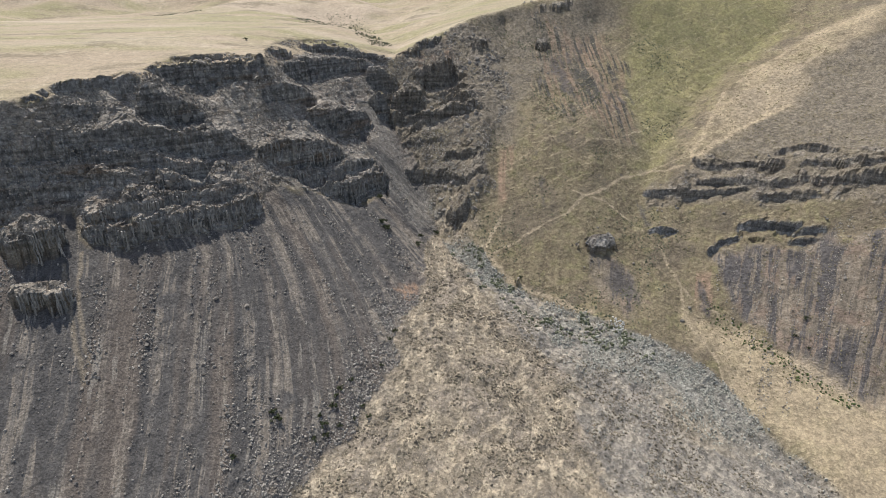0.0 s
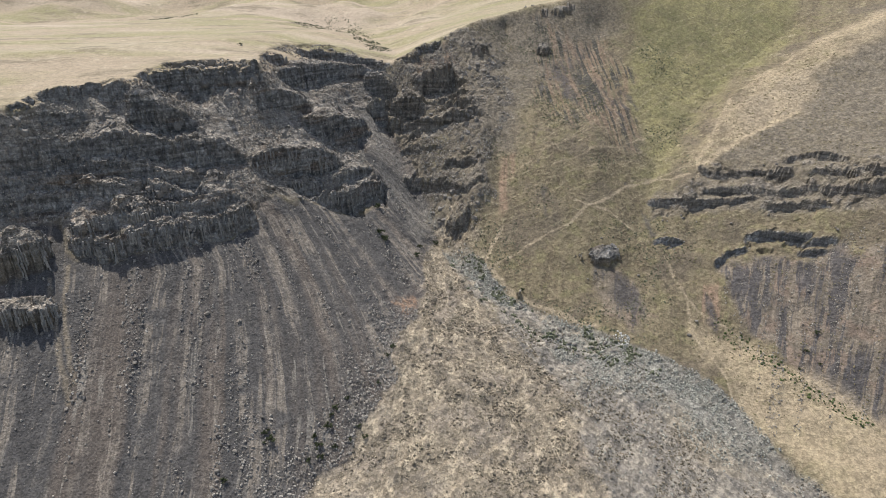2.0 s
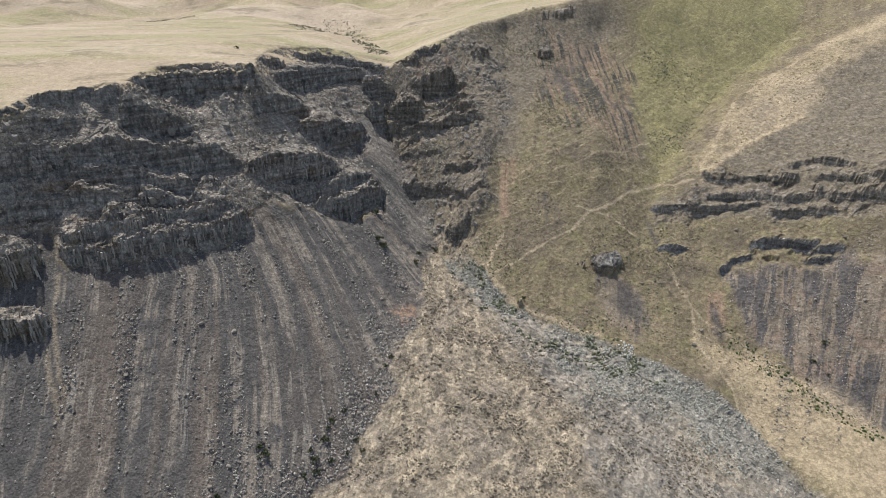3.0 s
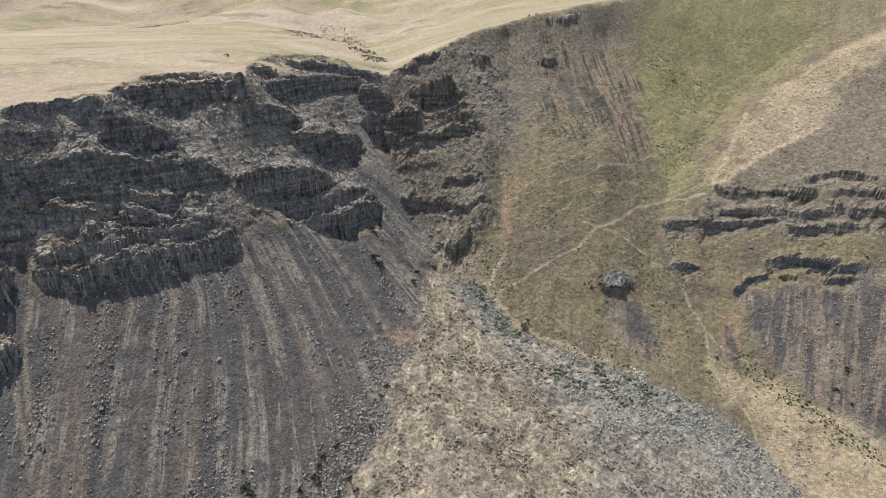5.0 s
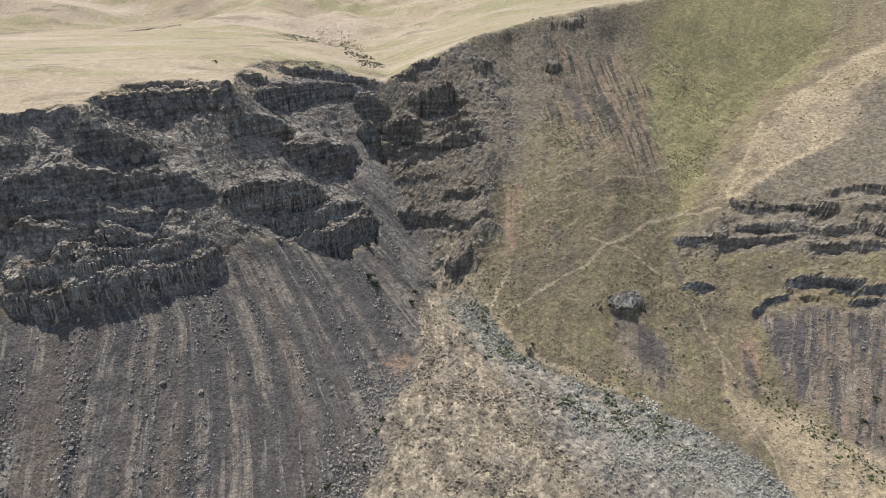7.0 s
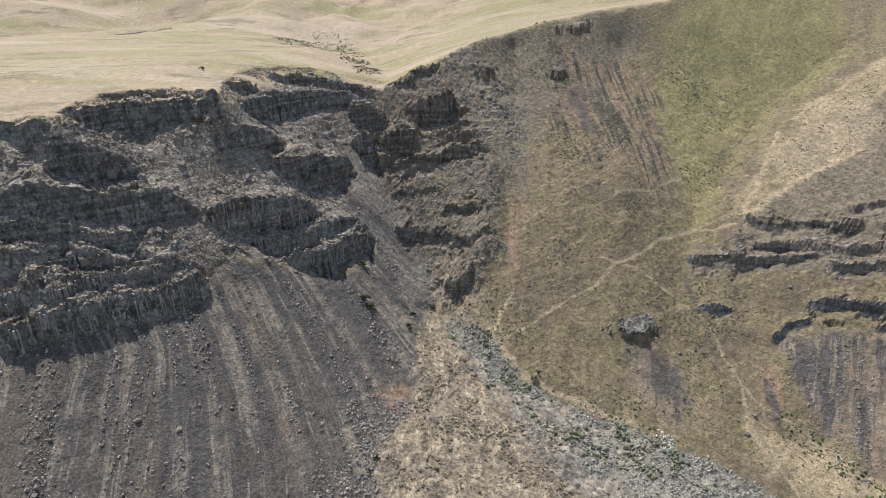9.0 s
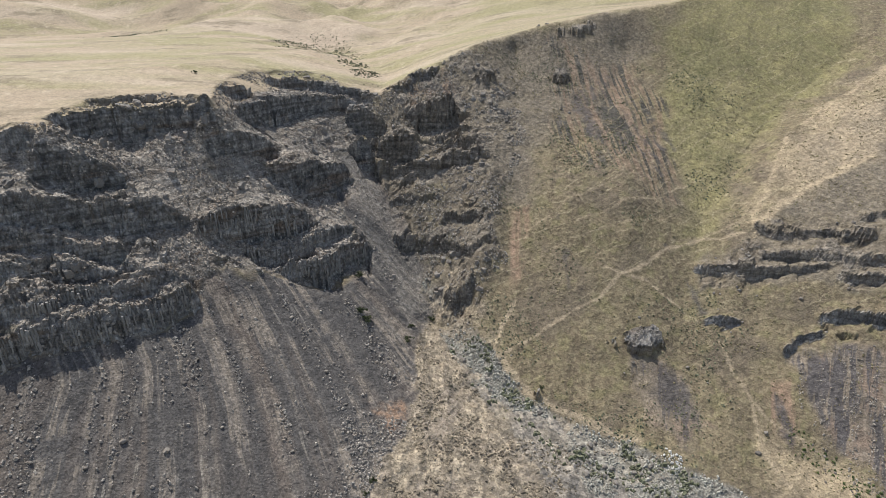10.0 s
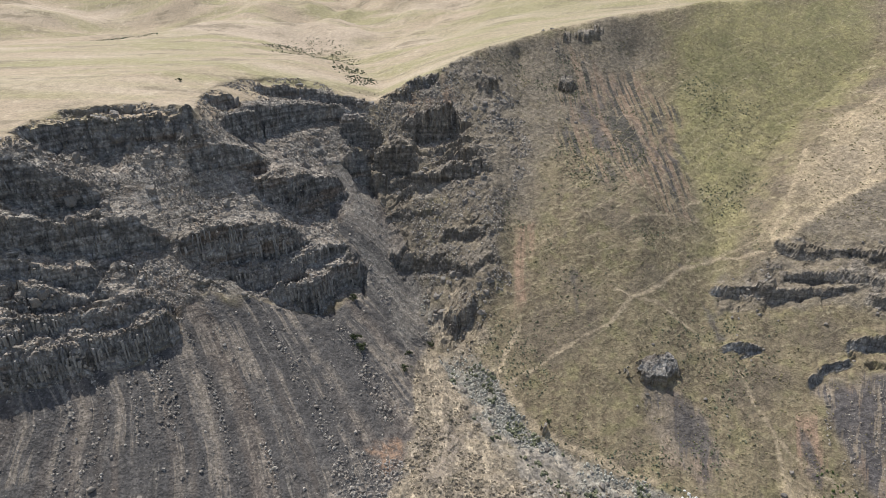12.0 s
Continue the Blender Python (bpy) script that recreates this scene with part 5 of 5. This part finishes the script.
# ---- shrubs ----
def leaf_material():
    m = Nodes("shrub_leaf", 0.8)
    pick = m.nt.nodes.new("ShaderNodeNewGeometry").outputs["Random Per Island"]
    return m.done(m.mix(pick, (0.03, 0.038, 0.02), (0.085, 0.10, 0.045)))


def bark_material():
    m = Nodes("shrub_bark", 0.9)
    return m.done(m.mix(m.noise(0.1, 3), (0.08, 0.06, 0.045), (0.16, 0.125, 0.09)))


LEAF, BARK = leaf_material(), bark_material()


def shrub(seed):
    """A shrub one metre high: bent stems and a ragged crown of small leaf clumps."""
    rs = np.random.RandomState(seed)
    thing = new("shrub")
    tips = []
    for k in range(4):
        bm = bmesh.new()
        a, lean = k * 1.57 + rs.rand(), 0.25 + 0.3 * rs.rand()
        last = None
        for h in (-0.12, 0.2, 0.42, 0.66):
            cx, cy, r = math.cos(a) * lean * max(h, 0) * 0.9, math.sin(a) * lean * max(h, 0) * 0.9, 0.035 * (1 - h * 0.9)
            now = [bm.verts.new((cx + r * math.cos(q), cy + r * math.sin(q), h)) for q in (0, 1.571, 3.142, 4.712)]
            if last:
                for i in range(4):
                    bm.faces.new((last[i], last[(i + 1) % 4], now[(i + 1) % 4], now[i]))
            last = now
            tips.append((cx, cy, h))
        me = bpy.data.meshes.new("stem")
        bm.to_mesh(me)
        bm.free()
        me.materials.append(BARK)
        new("stem", me).parent = thing
    bm = bmesh.new()
    hubs = [(0.34 * rs.randn(), 0.34 * rs.randn(), 0.3 + 0.5 * rs.rand()) for _ in range(9)]
    for _ in range(620):
        hx, hy, hz = hubs[rs.randint(9)]
        d = rs.randn(3)
        d = d / np.linalg.norm(d) * 0.24 * rs.rand() ** 0.4
        c = np.array((hx, hy, hz)) + d
        c[2] = max(c[2], 0.04)
        e1, e2 = rs.randn(3), rs.randn(3)
        e1, e2 = e1 / np.linalg.norm(e1) * 0.075, e2 / np.linalg.norm(e2) * 0.075
        bm.faces.new([bm.verts.new(c + q) for q in (e1, e2, -e1)])
        bm.faces.new([bm.verts.new(c + q) for q in (e2 * 0.7 - e1 * 0.3, -e2, e1 * 0.8)])
    me = bpy.data.meshes.new("crown")
    bm.to_mesh(me)
    bm.free()
    me.materials.append(LEAF)
    new("crown", me).parent = thing
    return tagged(thing, "rounded dark green shrub growing on the stony slope", "shrub", "shrubs in the canyon")


SHRUBS = [(-22, 220, 2.6), (-24.3, 222, 2.3), (-26, 235, 2.2), (-10, 219, 2.0), (-9, 226, 1.7), (-3, 235, 1.9), (-49, 140, 2.2), (-51, 141.5, 1.7), (-59, 128, 1.5), (-32, 151, 1.6), (-33, 149, 1.3),
          (-34, 146, 1.9), (-36, 141, 1.8), (-37.5, 143, 1.4), (-34.5, 138, 1.6), (-31, 141, 1.3), (-38, 137, 1.5), (-23, 144, 1.4), (-25, 147, 1.2), (-27, 143, 1.1), (-16, 172, 1.5), (-17.5, 169, 1.2),
          (-20, 160, 1.2), (-29, 154, 1.2), (131, 186, 1.5), (126, 181, 1.3), (30, 206, 1.2), (-88, 285, 1.3), (129, 177, 1.0), (122, 176, 0.9)]
kinds = [shrub(70 + k) for k in range(3)]
hx, hy = np.array([p[0] for p in SHRUBS]), np.array([p[1] for p in SHRUBS])
hz = on_ground(hx, hy)[0]
for k, (px, py, tall) in enumerate(SHRUBS):
    m = pose(px, py, hz[k] - 0.05, 0, 0, 67 * k)
    ob = kinds[k] if k < 3 else copy_thing(kinds[k % 3], m)
    ob.matrix_basis = m @ Matrix.Diagonal((tall, tall, tall * 0.9, 1))


# ---- single boulders that stand out ----
def boulder_mesh(seed):
    """A broken block: a ball cut by planes, with chipped corners."""
    rs = np.random.RandomState(seed)
    bm = bmesh.new()
    bmesh.ops.create_icosphere(bm, subdivisions=3, radius=1.0)
    planes = [(q / np.linalg.norm(q), 0.55 + 0.3 * rs.rand()) for q in rs.randn(9, 3)]
    for v in bm.verts:
        p = np.array(v.co[:])
        for q, far in planes:
            over = p @ q - far
            if over > 0:
                p = p - q * over
        p = p * (1 + 0.05 * noise.noise(Vector(p * 3.0) + Vector((seed, 0, 0))))
        v.co = p * (1.15, 0.9, 0.8)
    me = bpy.data.meshes.new("boulder")
    bm.to_mesh(me)
    bm.free()
    return me


def boulder_material():
    m = Nodes("boulder_rock", 0.9)
    pick = m.nt.nodes.new("ShaderNodeObjectInfo").outputs["Random"]
    c = m.mix(pick, (0.12, 0.11, 0.10), (0.27, 0.245, 0.215))
    c = m.mix(m.step(m.noise(0.5, 4, 0.6), 0.5, 0.65), c, (0.20, 0.165, 0.13))
    m.bump(m.noise(0.25, 4, 0.6), 0.1, 0.8)
    return m.done(c)


BOULDER = boulder_material()
BLOCKS = [boulder_mesh(40 + k) for k in range(5)]
for me in BLOCKS:
    me.materials.append(BOULDER)


def boulders(count, box, wanted, seed, small, large, label, group):
    x, y = places(count, box, wanted, seed)
    z = on_ground(x, y)[0]
    r = sizes(len(x), small, large, seed + 1, 2.0)
    rs = np.random.RandomState(seed)
    for k in range(len(x)):
        ob = new("boulder", BLOCKS[rs.randint(5)])
        ob.matrix_basis = pose(x[k], y[k], z[k] + 0.25 * r[k], 30 * (rs.rand() - 0.5), 30 * (rs.rand() - 0.5), 360 * rs.rand()) @ Matrix.Diagonal((r[k], r[k], r[k], 1))
        tagged(ob, label, "boulder", group)


boulders(70, (-130, -15, 110, 230), streaky, 501, 0.4, 0.8, "angular grey basalt boulder resting on the scree", "boulders on the scree")
boulders(40, (-18, 70, 178, 262), lambda x, y, made, part_of: made["wash"], 503, 0.45, 1.0, "pale grey boulder lying in the stony stream bed", "boulders in the stream bed")
boulders(30, (-60, 0, 215, 300), lambda x, y, made, part_of: ((part_of == 1) | (part_of == 2)) * 1.0, 505, 0.5, 1.1, "brown basalt boulder lodged on the gully ledges", "boulders in the gully")
boulders(18, (20, 150, 180, 230), lambda x, y, made, part_of: (part_of == 6) * 0.5, 507, 0.35, 0.8, "dark boulder half sunk in the grassy hillside", "boulders on the hillside")


def crag_material():
    m = Nodes("crag_rock", 0.9)
    pick = m.nt.nodes.new("ShaderNodeObjectInfo").outputs["Random"]
    c = m.mix(pick, (0.14, 0.132, 0.124), (0.24, 0.223, 0.20))
    c = m.mix(m.step(m.noise(0.5, 4, 0.6), 0.48, 0.64), c, (0.22, 0.185, 0.15))
    c = m.scale(c, m.step(m.noise(0.12, 3, 0.7), 0.3, 0.7, 0.75, 1.25))
    m.bump(m.noise(0.3, 5, 0.65), 0.25, 0.9)
    return m.done(c)


def crag_mesh(seed, material):
    """A jointed crag: one block cut by steep joints and a broken, sloping top."""
    rs = np.random.RandomState(seed)
    bm = bmesh.new()
    bmesh.ops.create_icosphere(bm, subdivisions=2, radius=1.0)
    planes = []
    for k in range(8):
        a, tip = k * 0.785 + 0.5 * rs.rand(), -0.1 + 0.35 * rs.rand()
        planes.append((np.array((math.cos(a) * math.cos(tip), math.sin(a) * math.cos(tip), math.sin(tip))), 0.45 + 0.35 * rs.rand()))
    for k in range(3):
        q = np.array((0.7 * rs.randn(), 0.7 * rs.randn(), 1.0))
        planes.append((q / np.linalg.norm(q), 0.35 + 0.3 * rs.rand()))
    for v in bm.verts:
        p = np.array(v.co[:])
        for q, far in planes:
            over = p @ q - far
            if over > 0:
                p = p - q * over
        cut = noise.cell(Vector((p[0] * 2.6 + seed, p[1] * 2.6, 0.0)))
        p = p * (1 + 0.10 * noise.noise(Vector(p * 3.0) + Vector((seed, 0, 0))))
        p[2] = p[2] + 0.28 * (cut - 0.5) * (p[2] > 0)
        v.co = p * (1.15, 0.85, 1.0)
    me = bpy.data.meshes.new("crag")
    bm.to_mesh(me)
    bm.free()
    me.materials.append(material)
    return me


CRAG = crag_material()
CRAGS = [crag_mesh(60 + k, CRAG) for k in range(8)]


def crags(count, box, wanted, seed, small, large, label, group):
    x, y = places(count, box, wanted, seed)
    z = on_ground(x, y)[0]
    r = sizes(len(x), small, large, seed + 1, 2.0)
    rs = np.random.RandomState(seed)
    for k in range(len(x)):
        ob = new("crag", CRAGS[rs.randint(8)])
        ob.matrix_basis = pose(x[k], y[k], z[k], 16 * (rs.rand() - 0.5), 16 * (rs.rand() - 0.5), 360 * rs.rand()) @ Matrix.Diagonal((r[k], r[k], r[k] * (0.6 + 0.5 * rs.rand()), 1))
        tagged(ob, label, "crag", group)


def clumped(x, y, seed):
    return smooth(-0.1, 0.5, fbm(x, y, 10, 3, seed))


crags(150, (-150, -22, 172, 308), lambda x, y, made, part_of: (part_of == 1) * clumped(x, y, 381), 511, 0.9, 2.4, "small jointed basalt crag breaking through the cliff rubble", "crags on the cliff")
crags(120, (-26, 32, 236, 322), lambda x, y, made, part_of: (part_of == 2) * clumped(x, y, 383), 513, 0.7, 2.0, "brown jointed crag on the broken gully buttress", "crags on the buttress")
crags(40, (86, 200, 205, 250), lambda x, y, made, part_of: (part_of == 7) * clumped(x, y, 385), 515, 0.6, 1.5, "brown lichen-spotted crag on the banded spur", "crags on the spur")
crags(22, (8, 90, 300, 350), lambda x, y, made, part_of: (part_of == 6) * clumped(x, y, 387) * smooth(75, 40, x), 517, 0.6, 1.4, "dark crag standing out of the upper slope", "crags on the upper slope")
crags(12, (84, 104, 222, 246), lambda x, y, made, part_of: (part_of == 6) * 0.5, 519, 0.5, 1.1, "dark crumbling crag beside the spur", "crags on the spur")
